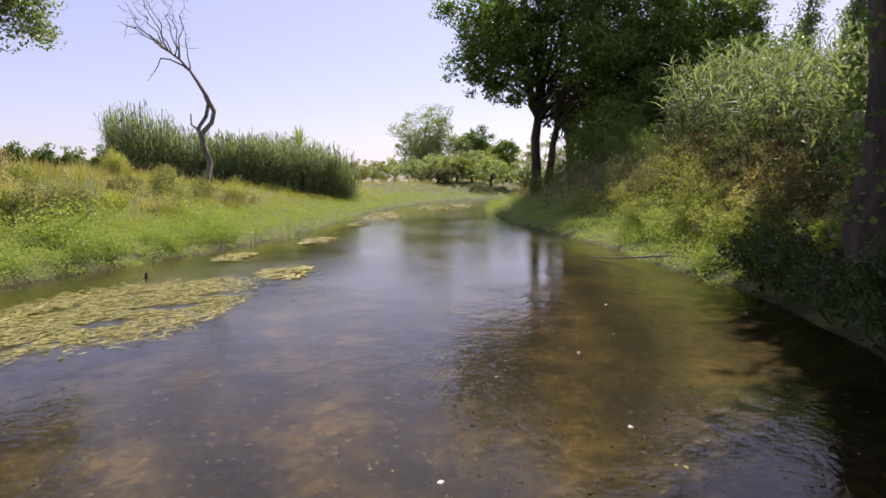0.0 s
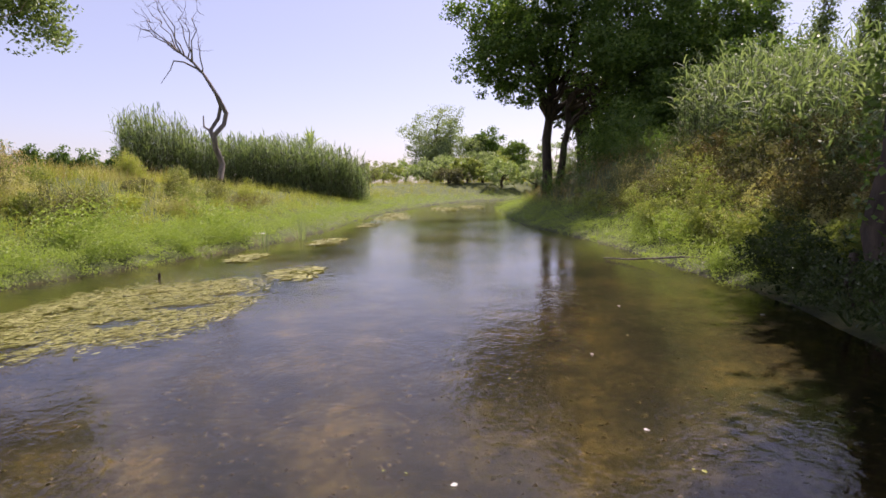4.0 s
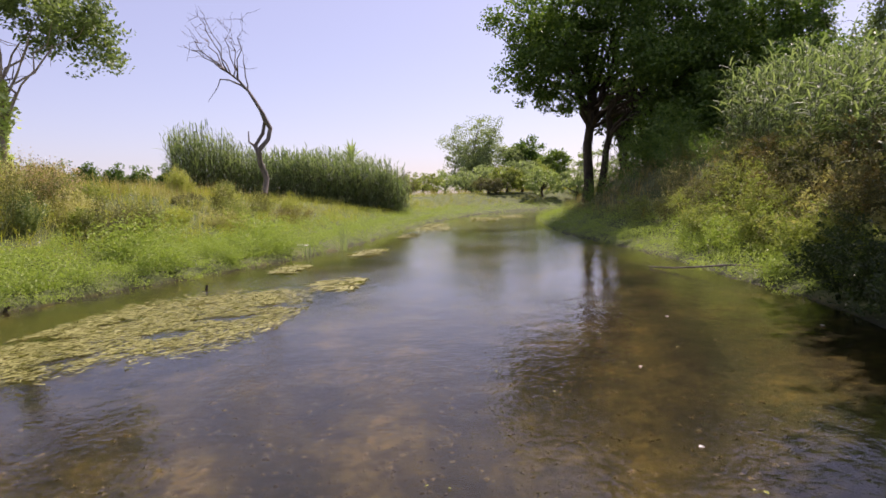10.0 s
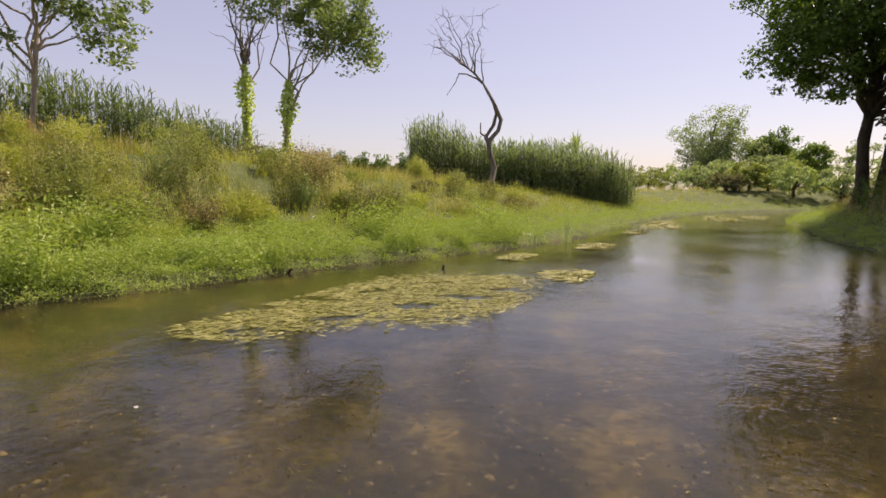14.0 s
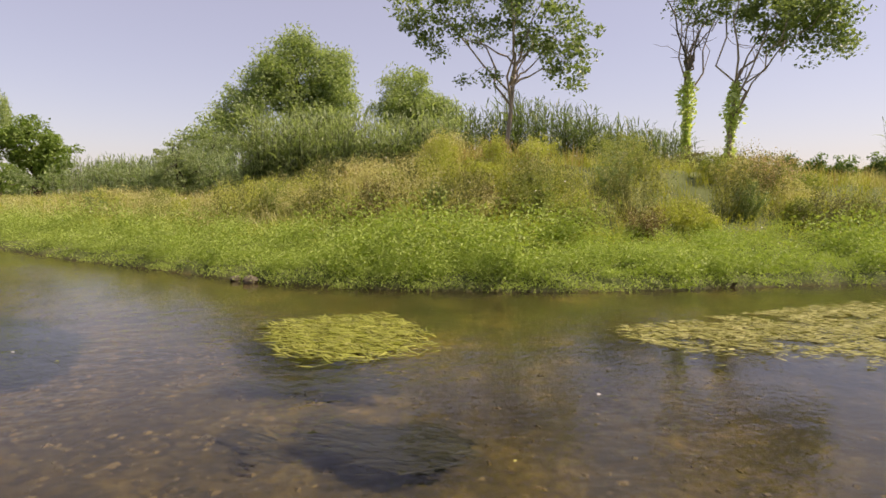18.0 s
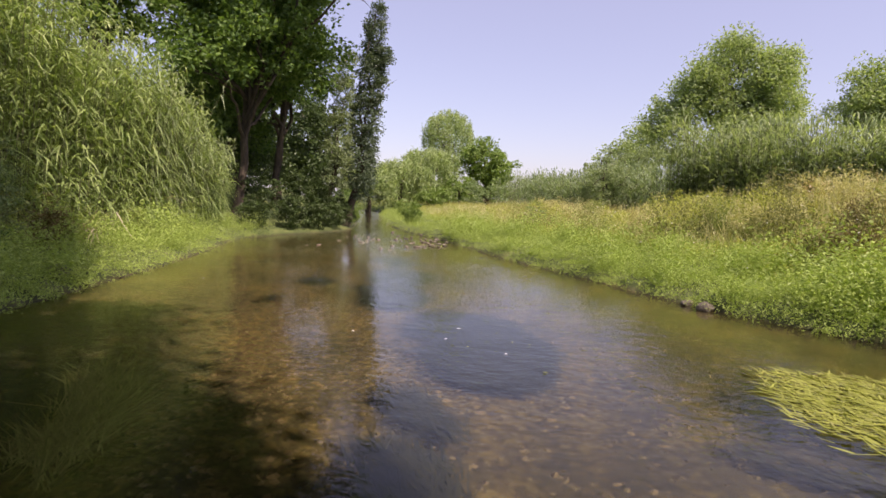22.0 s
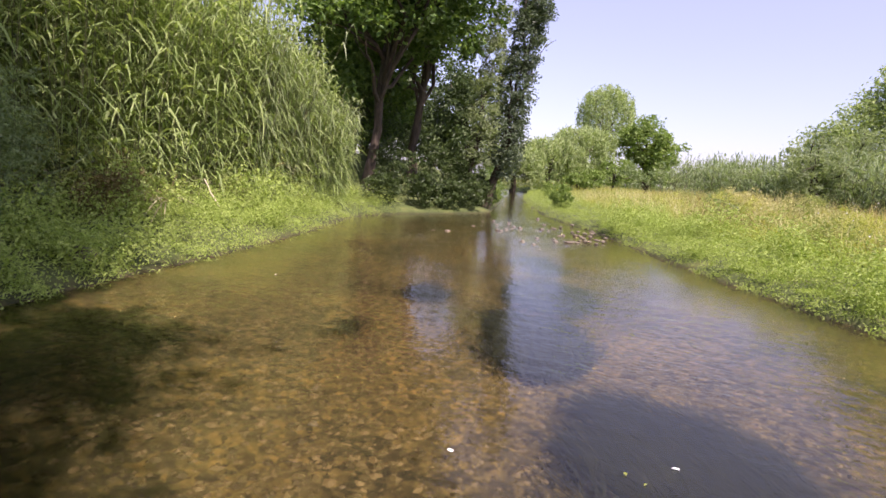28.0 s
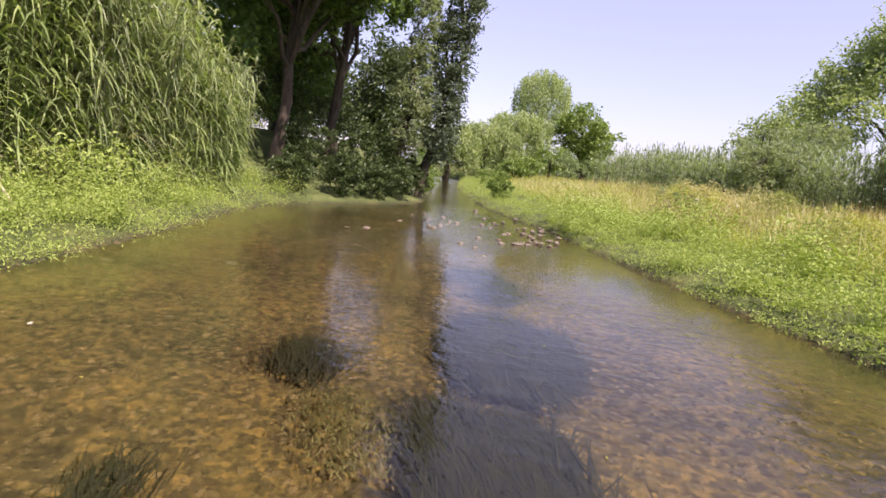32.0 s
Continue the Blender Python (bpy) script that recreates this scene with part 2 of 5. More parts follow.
ALGA = leaf_material("floating_weed", (0.115, 0.12, 0.028), (0.235, 0.24, 0.07), (0.41, 0.395, 0.165), 0.6, 0.2, 2.5)
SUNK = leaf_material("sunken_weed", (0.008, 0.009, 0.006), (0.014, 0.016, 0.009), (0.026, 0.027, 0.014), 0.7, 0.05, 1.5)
PALEWEED = leaf_material("pale_weed_leaf", (0.025, 0.028, 0.01), (0.06, 0.062, 0.025), (0.17, 0.16, 0.08), 0.5, 0.1, 2.0)
TRAIL = leaf_material("trailing_weed", (0.045, 0.05, 0.018), (0.1, 0.1, 0.04), (0.24, 0.22, 0.11), 0.5, 0.1, 2.0)
BARK = bark_material("dark_bark", (0.022, 0.016, 0.011), (0.1, 0.075, 0.052))
BARK_PALE = bark_material("pale_bark", (0.24, 0.19, 0.14), (0.5, 0.42, 0.33))
DEADWOOD = bark_material("dead_wood", (0.09, 0.078, 0.064), (0.25, 0.215, 0.18))
STALK = plain_material("reed_stalk", (0.06, 0.07, 0.025), (0.14, 0.145, 0.06), 6.0)
PEBBLE = leaf_material("pebble_stone", (0.016, 0.012, 0.006), (0.065, 0.05, 0.02), (0.14, 0.105, 0.052), 0.8, 0.0, 1.2)
STONE = plain_material("river_stone", (0.075, 0.062, 0.042), (0.22, 0.185, 0.13), 30.0, 0.7)
PEBBLE_ROCK = plain_material("bed_stone", (0.04, 0.034, 0.018), (0.15, 0.125, 0.075), 22.0, 0.6)
PALE = plain_material("pale_litter", (0.6, 0.58, 0.53), (0.82, 0.8, 0.76), 15.0, 0.6)
CANE = plain_material("dry_cane", (0.42, 0.35, 0.22), (0.68, 0.6, 0.43), 12.0, 0.7)
PETAL = plain_material("white_petal", (0.65, 0.65, 0.58), (0.85, 0.85, 0.8), 40.0, 0.7)

# ---- mesh building ----
rng = np.random.default_rng(7)


def mesh_of(name, chunks, mats, smooth=False):
    """One mesh from chunks of (points, faces, material slot); faces is an array with 3 or 4 columns."""
    vs, loops, sizes, slots, at_v = [], [], [], [], 0
    for v, f, slot in chunks:
        vs.append(v)
        loops.append((f + at_v).ravel())
        sizes.append(np.full(len(f), f.shape[1]))
        slots.append(np.full(len(f), slot))
        at_v += len(v)
    v, lo, sz, sl = np.concatenate(vs), np.concatenate(loops), np.concatenate(sizes), np.concatenate(slots)
    me = bpy.data.meshes.new(name)
    me.vertices.add(len(v))
    me.loops.add(len(lo))
    me.polygons.add(len(sz))
    me.vertices.foreach_set("co", v.astype(np.float32).ravel())
    me.loops.foreach_set("vertex_index", lo.astype(np.int32))
    me.polygons.foreach_set("loop_start", np.concatenate(([0], np.cumsum(sz)[:-1])).astype(np.int32))
    me.polygons.foreach_set("material_index", sl.astype(np.int32))
    me.polygons.foreach_set("use_smooth", np.full(len(sz), smooth))
    for m in mats if isinstance(mats, (list, tuple)) else [mats]:
        me.materials.append(m)
    me.update(calc_edges=True)
    me.validate()
    return me


def part(name, chunks, mat, parent, label="", smooth=False):
    ob = new(name, mesh_of(name, chunks, mat, smooth))
    ob.parent = parent
    ob.matrix_parent_inverse = parent.matrix_world.inverted() if parent else Matrix()
    return tagged(ob, label)


def root(name, place, label, category, group=""):
    ob = new(name)
    ob.empty_display_size = 0.2
    ob.matrix_world = Matrix.Translation(place)
    return tagged(ob, label, category, group)


def stuff(name, chunks, mat, label, category):
    return tagged(new(name, mesh_of(name, chunks, mat)), label, category, "", "stuff")


def unit(v):
    return v / np.maximum(np.linalg.norm(v, axis=-1, keepdims=True), 1e-9)


def leaves(p, length, width, droop=0.25, flat=0.5, face_up=1.2):
    """Pointed leaves, one at each place: four corners, bent a little along the rib."""
    n = len(p)
    ln = np.broadcast_to(length, n) * rng.uniform(0.65, 1.3, n)
    wd = np.broadcast_to(width, n) * rng.uniform(0.65, 1.3, n)
    a = rng.normal(size=(n, 3))
    a[:, 2] = a[:, 2] * flat - droop
    a = unit(a)
    s = unit(np.cross(a, rng.normal(size=(n, 3)) + (0, 0, face_up)))
    k = np.cross(s, a) * (ln * 0.12)[:, None]
    a, s = a * ln[:, None] * 0.5, s * wd[:, None] * 0.5
    v = np.stack([p - a, p + s + k, p + a, p - s + k], 1).reshape(-1, 3)
    i = np.arange(n)[:, None] * 4
    return v, i + np.arange(4)


def blades(p, length, width, az, lean, bend, segs=2, reach=0.45):
    """Arching strips that end in a point; lean from the upright in radians, bend 0 to 1."""
    n = len(p)
    s = np.linspace(0, 1, segs + 1)
    ln, wd = np.broadcast_to(length, n)[:, None], np.broadcast_to(width, n)[:, None]
    lean, bend = np.broadcast_to(lean, n)[:, None], np.broadcast_to(bend, n)[:, None]
    out = ln * (np.sin(lean) * s + bend * s * s * reach)
    up = ln * (np.cos(lean) * s - bend * s * s * 0.75)
    d = np.stack([np.cos(az), np.sin(az), 0 * az], 1)
    tw = az + rng.normal(0, 0.5, n) + math.pi / 2
    e = np.stack([np.cos(tw), np.sin(tw), rng.normal(0, 0.25, n)], 1)
    c = p[:, None] + d[:, None] * out[..., None] + np.array((0, 0, 1.0)) * up[..., None]
    w = wd * np.where(s < 0.3, 0.75 + s, 1.05) * (1 - s) ** 0.6 * 0.5
    left, right = c - e[:, None] * w[..., None], c + e[:, None] * w[..., None]
    k = 2 * segs + 1
    v = np.empty((n, k, 3))
    v[:, 0:2 * segs:2], v[:, 1:2 * segs:2], v[:, -1] = left[:, :-1], right[:, :-1], c[:, -1]
    base = np.arange(n)[:, None] * k
    quads = [base + np.array((2 * j, 2 * j + 1, 2 * j + 3, 2 * j + 2)) for j in range(segs - 1)]
    tri = base + np.array((k - 3, k - 2, k - 1))
    return v.reshape(-1, 3), (np.concatenate(quads) if quads else np.empty((0, 4), int)), tri


def blade_chunks(*args, slot=0, **kw):
    v, q, t = blades(*args, **kw)
    both = [(v, t, slot)]
    if len(q):
        # the quads share the points of the tips' chunk, so they are split into triangles of the same chunk
        t = np.concatenate([t, q[:, [0, 1, 2]], q[:, [0, 2, 3]]])
        both = [(v, t, slot)]
    return both


def tube(path, radii, sides=7):
    """A tapered limb along a line of places."""
    path, radii = np.asarray(path, float), np.asarray(radii, float)
    d = unit(np.gradient(path, axis=0))
    ref = np.array((0.31, 0.95, 0.05))
    a = unit(np.cross(d, ref))
    b = np.cross(d, a)
    th = np.linspace(0, 2 * math.pi, sides, endpoint=False)
    ring = a[:, None] * np.cos(th)[:, None] + b[:, None] * np.sin(th)[:, None]
    wob = 1 + 0.12 * rng.normal(size=(len(path), sides))
    v = (path[:, None] + ring * (radii[:, None] * wob)[..., None]).reshape(-1, 3)
    f = []
    for i in range(len(path) - 1):
        for j in range(sides):
            k = (j + 1) % sides
            f.append((i * sides + j, i * sides + k, (i + 1) * sides + k, (i + 1) * sides + j))
    return v, np.array(f), 0


def limb_path(a, b, steps=6, sag=0.12, wobble=0.05):
    a, b = np.asarray(a, float), np.asarray(b, float)
    t = np.linspace(0, 1, steps)[:, None]
    ln = np.linalg.norm(b - a)
    p = a + (b - a) * t + np.sin(t * math.pi) * np.array((0, 0, sag * ln))
    p[1:-1] += rng.normal(0, wobble * ln, (steps - 2, 3))
    return p


# ---- the lie of the land ----
LEFT_EDGE = np.array([(400, 86), (30, 62), (6, 57), (0, 50), (-2, 42), (-4.2, 29), (-4.2, 20), (-5.2, 13.5), (-6.3, 10.5), (-7.0, 8), (-7.3, 6),
                      (-8.1, 3.8), (-9.4, 1.6), (-10.8, 0.4), (-13.2, -1.2), (-16, -3.2), (-19.5, -5.2), (-22.4, -6.8), (-25.7, -9.4), (-33.3, -13.3), (-47, -18.9), (-62, -24), (-85, -60), (-130, -400)], float)
RIGHT_EDGE = np.array([(400, 74), (30, 51), (10, 46), (4.2, 41), (2.6, 36), (2.3, 22), (3.4, 17), (3.9, 13.2), (4.0, 9.8), (4.2, 8.2), (4.0, 5.5), (3.0, 2), (1.2, -1.6),
                       (-1.5, -5), (-4, -7), (-6.5, -7.9), (-9.7, -9), (-11.3, -9.6), (-14.6, -11), (-17, -12.3), (-19.2, -12.6), (-21.1, -12.2), (-23.1, -11.9), (-24.9, -11.7), (-27, -12.5), (-33, -14.9), (-45, -20.6), (-60, -31), (-75, -62), (-110, -400)], float)


def smooth(a, b, x):
    t = np.clip((x - a) / (b - a), 0, 1)
    return t * t * (3 - 2 * t)


def round_off(line, times=2):
    for _ in range(times):
        q = np.empty((2 * len(line), 2))
        q[0::2][:-1], q[1::2][:-1] = line[:-1] * 0.75 + line[1:] * 0.25, line[:-1] * 0.25 + line[1:] * 0.75
        line = np.concatenate([line[:1], q[:-2], line[-1:]])
    return line


LEFT_LINE, RIGHT_LINE = round_off(LEFT_EDGE), round_off(RIGHT_EDGE)


def side_of(line, x, y, land):
    """Distance from a water line, positive on its land side, and the nearest place on it."""
    a, b = line[:-1], line[1:]
    best, sign = np.full(x.shape, 1e9), np.ones(x.shape)
    nx, ny = np.zeros(x.shape), np.zeros(x.shape)
    for (ax, ay), (bx, by) in zip(a, b):
        dx, dy = bx - ax, by - ay
        t = np.clip(((x - ax) * dx + (y - ay) * dy) / (dx * dx + dy * dy), 0, 1)
        px, py = ax + t * dx, ay + t * dy
        d = np.hypot(x - px, y - py)
        m = d < best
        best = np.where(m, d, best)
        sign = np.where(m, np.sign(dy * (x - ax) - dx * (y - ay)), sign)
        nx, ny = np.where(m, px, nx), np.where(m, py, ny)
    return best * sign * land, nx, ny


def wave(x, y, s, seed):
    k = np.random.default_rng(seed)
    z = 0
    for i in range(7):
        th, f = k.uniform(0, 6.28), s * 1.7 ** (i * 0.5)
        z = z + np.sin((x * math.cos(th) + y * math.sin(th)) * f + k.uniform(0, 6.28)) / (1 + i * 0.6)
    return z / 3.0


def height(x, y):
    x, y = np.asarray(x, float), np.asarray(y, float)
    dl, lx, ly = side_of(LEFT_LINE, x, y, 1)
    dr, rx, ry = side_of(RIGHT_LINE, x, y, -1)
    # the meadow bank: a wet ledge, a slope and a flat top that falls off up and down the river
    top = 0.55 + 1.35 * smooth(-18.5, -9.5, lx) - 0.45 * smooth(9, 16, ly) - 0.5 * smooth(17, 34, ly) + 0.5 * smooth(45, 60, ly)
    left = 0.16 * smooth(0, 0.15, dl) + 0.22 * smooth(0.2, 2.6, dl) + top * smooth(1.6, 7.6, dl) + 0.08 * wave(x, y, 0.8, 3) * smooth(1, 4, dl)
    # the steep wooded bank
    near = smooth(-6, 0, ry) * (1 - smooth(30, 45, ry))
    rtop = 1.5 + 0.8 * near
    right = 0.12 * smooth(0, 0.3, dr) + 0.25 * smooth(0.2, 1.6, dr) + rtop * smooth(0.9 + 0.9 * (1 - near), 5.2, dr) + 0.10 * wave(x, y, 0.9, 5) * smooth(1, 3, dr)
    edge = np.minimum(-dl, -dr)
    shallow = smooth(9, 2.5, np.hypot(x + 19, y + 8.5))
    bed = -(0.10 + (0.33 + 0.3 * smooth(-2, 6, y)) * smooth(0.2, 3.2, edge)) * smooth(-0.05, 0.5, edge) * (1 - 0.75 * shallow) + 0.035 * wave(x, y, 1.9, 9) * smooth(0.3, 1.5, edge)
    z = np.where(dl > 0, left, np.where(dr > 0, right, bed))
    return z


def axis(lo, hi, step, far):
    mid = np.arange(lo, hi + step, step)
    grow, outer = step, []
    while sum(outer) < far:
        grow *= 1.22
        outer.append(grow)
    o = np.cumsum(outer)
    return np.concatenate([lo - o[::-1], mid, mid[-1] + o])


def sheet(xs, ys):
    gx, gy = np.meshgrid(xs, ys)
    w, h = len(xs), len(ys)
    i = (np.arange(h - 1)[:, None] * w + np.arange(w - 1)).ravel()[:, None]
    return gx, gy, i + np.array((0, 1, w + 1, w))


gx, gy, gf = sheet(axis(-30, 10, 0.28, 3000), axis(-20, 42, 0.28, 3000))
gz = height(gx, gy)
tagged(new("ground", mesh_of("ground", [(np.stack([gx.ravel(), gy.ravel(), gz.ravel()], 1), gf, 0)], EARTH, True)),
       "earth banks and gravelly brown river bed", "ground", "", "structure")
wx, wy, wf = sheet(np.linspace(-120, 80, 60), np.linspace(-50, 100, 50))
water = new("water", mesh_of("water", [(np.stack([wx.ravel(), wy.ravel(), 0 * wx.ravel()], 1), wf, 0)], WATER, True))
tagged(water, "clear shallow river water with small ripples", "water", "", "structure")
water.visible_shadow = False


# ---- scattering along the banks ----
def along(line, n, d0, d1, land, keep=None, power=1.0, lo=-70.0, hi=60.0):
    """Places on the land beside a water line, d0 to d1 from it, thinning out away from the river's middle stretch."""
    seg = line[1:] - line[:-1]
    mid = (line[1:] + line[:-1]) / 2
    ln = np.hypot(*seg.T)
    weight = ln / np.maximum(np.hypot(mid[:, 0] + 4, mid[:, 1]), 6.0) ** power
    weight[(mid[:, 0] < lo) | (mid[:, 1] < -45) | (mid[:, 1] > hi) | (mid[:, 0] > 40)] = 0
    k = rng.choice(len(seg), n, p=weight / weight.sum())
    t = rng.random(n)
    nrm = np.stack([seg[k, 1], -seg[k, 0]], 1) / ln[k][:, None] * land
    p = line[k] + seg[k] * t[:, None] + nrm * rng.uniform(d0, d1, n)[:, None]
    dl = side_of(LEFT_LINE, p[:, 0], p[:, 1], 1)[0]
    dr = side_of(RIGHT_LINE, p[:, 0], p[:, 1], -1)[0]
    ok = (dl if land > 0 else dr) > d0 * 0.8 - 0.05
    if keep is not None:
        ok &= keep(p[:, 0], p[:, 1])
    p = p[ok]
    return np.column_stack([p, height(p[:, 0], p[:, 1])])


def herb_cloud(p, tall, per, size):
    """Leafy low plants: per leaves in a tuft over every place."""
    n = len(p)
    tall = np.broadcast_to(tall, n)
    q = np.repeat(p, per, 0)
    h = np.repeat(tall, per) * rng.random(n * per) ** 0.7
    r = 0.10 + 0.35 * np.repeat(tall, per)
    th = rng.uniform(0, 6.28, n * per)
    rr = r * np.sqrt(rng.random(n * per))
    q = q + np.stack([rr * np.cos(th), rr * np.sin(th), h], 1)
    return [(*leaves(q, size, size * 0.36, -0.3, 0.7, 1.5), 0)]


def tufts(p, per, lo, hi, width, spread=0.1, segs=2, lean=0.28, bend=0.35):
    n = len(p) * per
    q = np.repeat(p, per, 0) + np.column_stack([rng.normal(0, spread, (n, 2)), np.full(n, -0.03)])
    return blade_chunks(q, rng.uniform(lo, hi, n), width * rng.uniform(0.6, 1.4, n), rng.uniform(0, 6.28, n), np.abs(rng.normal(0, lean, n)), bend * rng.random(n), segs=segs)


def reed_bed(name, p, tall, per, leaf, width, mat, label, droop=0.8, stalk_r=0.011, tilt=(0.0, 0.0), reach=0.45):
    """Giant cane: upright stalks with long arching leaves up their height."""
    n = len(p)
    tall = np.broadcast_to(tall, n) * rng.uniform(0.75, 1.12, n)
    lean_az, lean = rng.uniform(0, 6.28, n), np.abs(rng.normal(0, 0.09, n))
    tip = p + np.stack([np.cos(lean_az) * lean * tall, np.sin(lean_az) * lean * tall, tall], 1) + np.array((*tilt, 0.0)) * (tall * rng.uniform(0.3, 1.2, n))[:, None]
    th = np.arange(3) * 2.094
    ring = np.stack([np.cos(th), np.sin(th), 0 * th], 1) * stalk_r
    sv = np.concatenate([p[:, None] + ring, tip[:, None] + ring * 0.4], 1).reshape(-1, 3)
    b = np.arange(n)[:, None] * 6
    sf = np.concatenate([b + np.array((i, (i + 1) % 3, (i + 1) % 3 + 3, i + 3)) for i in range(3)])
    f = np.tile(np.linspace(0.08, 1.0, per), n) + rng.normal(0, 0.02, n * per)
    q = np.repeat(p, per, 0) + (np.repeat(tip, per, 0) - np.repeat(p, per, 0)) * np.clip(f, 0.1, 1)[:, None]
    ln = leaf * rng.uniform(0.6, 1.25, n * per) * np.where(f > 0.9, 0.8, 1)
    az = np.repeat(rng.uniform(0, 6.28, n), per) + np.tile(np.arange(per) * 2.6, n) + rng.normal(0, 0.5, n * per)
    lv = blade_chunks(q, ln, width * rng.uniform(0.7, 1.3, n * per), az, rng.uniform(0.35, 0.9, n * per) * np.where(f > 0.93, 0.35, 1), droop * rng.uniform(0.4, 1.2, n * per), segs=3, reach=reach)
    return stuff(name, lv + [(sv, sf, 1)], [mat, STALK], label, "reeds")


def crown_points(blobs, n_clumps, per, clump):
    """Leaf places: clumps over the shells of some ellipsoids, so that the outline is ragged and has gaps."""
    w = np.array([b[3] * b[4] * b[5] for b in blobs]) ** 0.7
    k = rng.choice(len(blobs), n_clumps, p=w / w.sum())
    bl = np.array(blobs)[k]
    d = unit(rng.normal(size=(n_clumps, 3)))
    r = rng.uniform(0.35, 1.08, n_clumps) ** 0.6
    c = bl[:, :3] + d * bl[:, 3:6] * r[:, None]
    size = clump * rng.uniform(0.6, 1.4, n_clumps)
    ball = unit(rng.normal(size=(n_clumps * per, 3))) * (rng.random(n_clumps * per) ** 0.45)[:, None]
    q = np.repeat(c, per, 0) + ball * (np.repeat(size, per) * 1.5)[:, None] * (1, 1, 0.7)
    return c, q


def lumpy(blobs):
    """Large crowns bulge: smaller lumps over the outside of every large ellipsoid, and a thin core."""
    out = []
    for x, y, z, a, b, c in blobs:
        if max(a, b, c) < 1.9:
            out.append((x, y, z, a, b, c))
            continue
        k = 9 if max(a, b, c) < 3.2 else 14
        d = unit(rng.normal(size=(k, 3)) + (0, 0, 0.25))
        for i, (u, v, w) in enumerate(d):
            s, j = rng.uniform(0.22, 0.55), rng.uniform(0.72, 1.14)
            r = min(a, b) * s
            out.append((x + u * a * j * (1 - s * 0.85), y + v * b * j * (1 - s * 0.85), z + w * c * j * (1 - s * 0.85), r, r, max(r * 0.8, c * s * 0.8)))
        out.append((x, y, z, a * 0.7, b * 0.7, c * 0.7))
    return out


def tree(name, base, trunk, radius, blobs, clumps, per, clump, leaf, mat, bark, label, limbs=14, droop=0.25, aspect=0.5, group="", bole=None):
    """A tree: bole, limbs that reach into the crown, and a crown of separate leaves. trunk: the place where the bole forks."""
    base, trunk = np.asarray(base, float), np.asarray(trunk, float)
    t = root(name, base, label, "tree", group)
    line = limb_path(base - (0, 0, 0.25), trunk, 7, 0.0, 0.012) if bole is None else np.asarray(bole, float)
    rad = np.linspace(1.0, 0.62, len(line)) * radius
    rad[0] *= 1.35
    part("trunk", [tube(line, rad, 9)], bark, t, "", True)
    # full clumps with gaps between them
    c, q = crown_points(lumpy(blobs), max(16, int(clumps * 0.75)), int(per * 1.45), clump * 1.05)
    leaf = leaf * 0.86
    up = c[c[:, 2] > line[-1][2] - 0.2]
    far = up[rng.permutation(len(up))[:limbs]]
    for i, e in enumerate(far):
        s = line[-1 - (i % 3)]
        lp = limb_path(s, e, 7, 0.03, 0.035)
        limb = part("limb", [tube(lp, np.linspace(radius * 0.42, 0.012, 7), 6)], bark, t, "", True)
        for _ in range(1 + i % 2):
            a = lp[rng.integers(2, 6)]
            part("twig", [tube(limb_path(a, a + rng.normal(0, 0.16, 3) * np.linalg.norm(e - s) + (0, 0, 0.1), 5), np.linspace(radius * 0.15, 0.006, 5), 5)], bark, limb, "", True)
    part("crown", [(*leaves(q, leaf, leaf * aspect, droop, 0.7), 0)], mat, t, "")
    return t


def shrub(name, place, r, tall, n, leaf, mat, label, category="bush"):
    """A rounded, ragged bush of stems and small leaves."""
    x, y = place
    z = float(height(np.array(x), np.array(y)))
    t = root(name, (x, y, z), label, category)
    stems = []
    for _ in range(5):
        e = (x + rng.normal(0, r * 0.5), y + rng.normal(0, r * 0.5), z + tall * rng.uniform(0.35, 0.7))
        stems.append(tube(limb_path((x + rng.normal(0, 0.06), y + rng.normal(0, 0.06), z - 0.1), e, 5, 0.0), np.linspace(0.018, 0.004, 5), 5))
    for s in stems:
        part("stem", [s], mat, t)
    lobes = [(x, y, z + tall * 0.42, r * 0.75, r * 0.75, tall * 0.42)]
    for _ in range(5):
        th, d = rng.uniform(0, 6.28), r * rng.uniform(0.3, 0.62)
        lobes.append((x + d * math.cos(th), y + d * math.sin(th), z + tall * rng.uniform(0.3, 0.78), r * 0.42, r * 0.42, tall * 0.3))
    c, q = crown_points(lobes, max(14, n // 15), 20, r * 0.12)
    q[:, 2] = np.maximum(q[:, 2], z + 0.02)
    part("foliage", [(*leaves(q, leaf, leaf * 0.42, 0.0, 0.8, 1.2), 0)], mat, t)
    return t


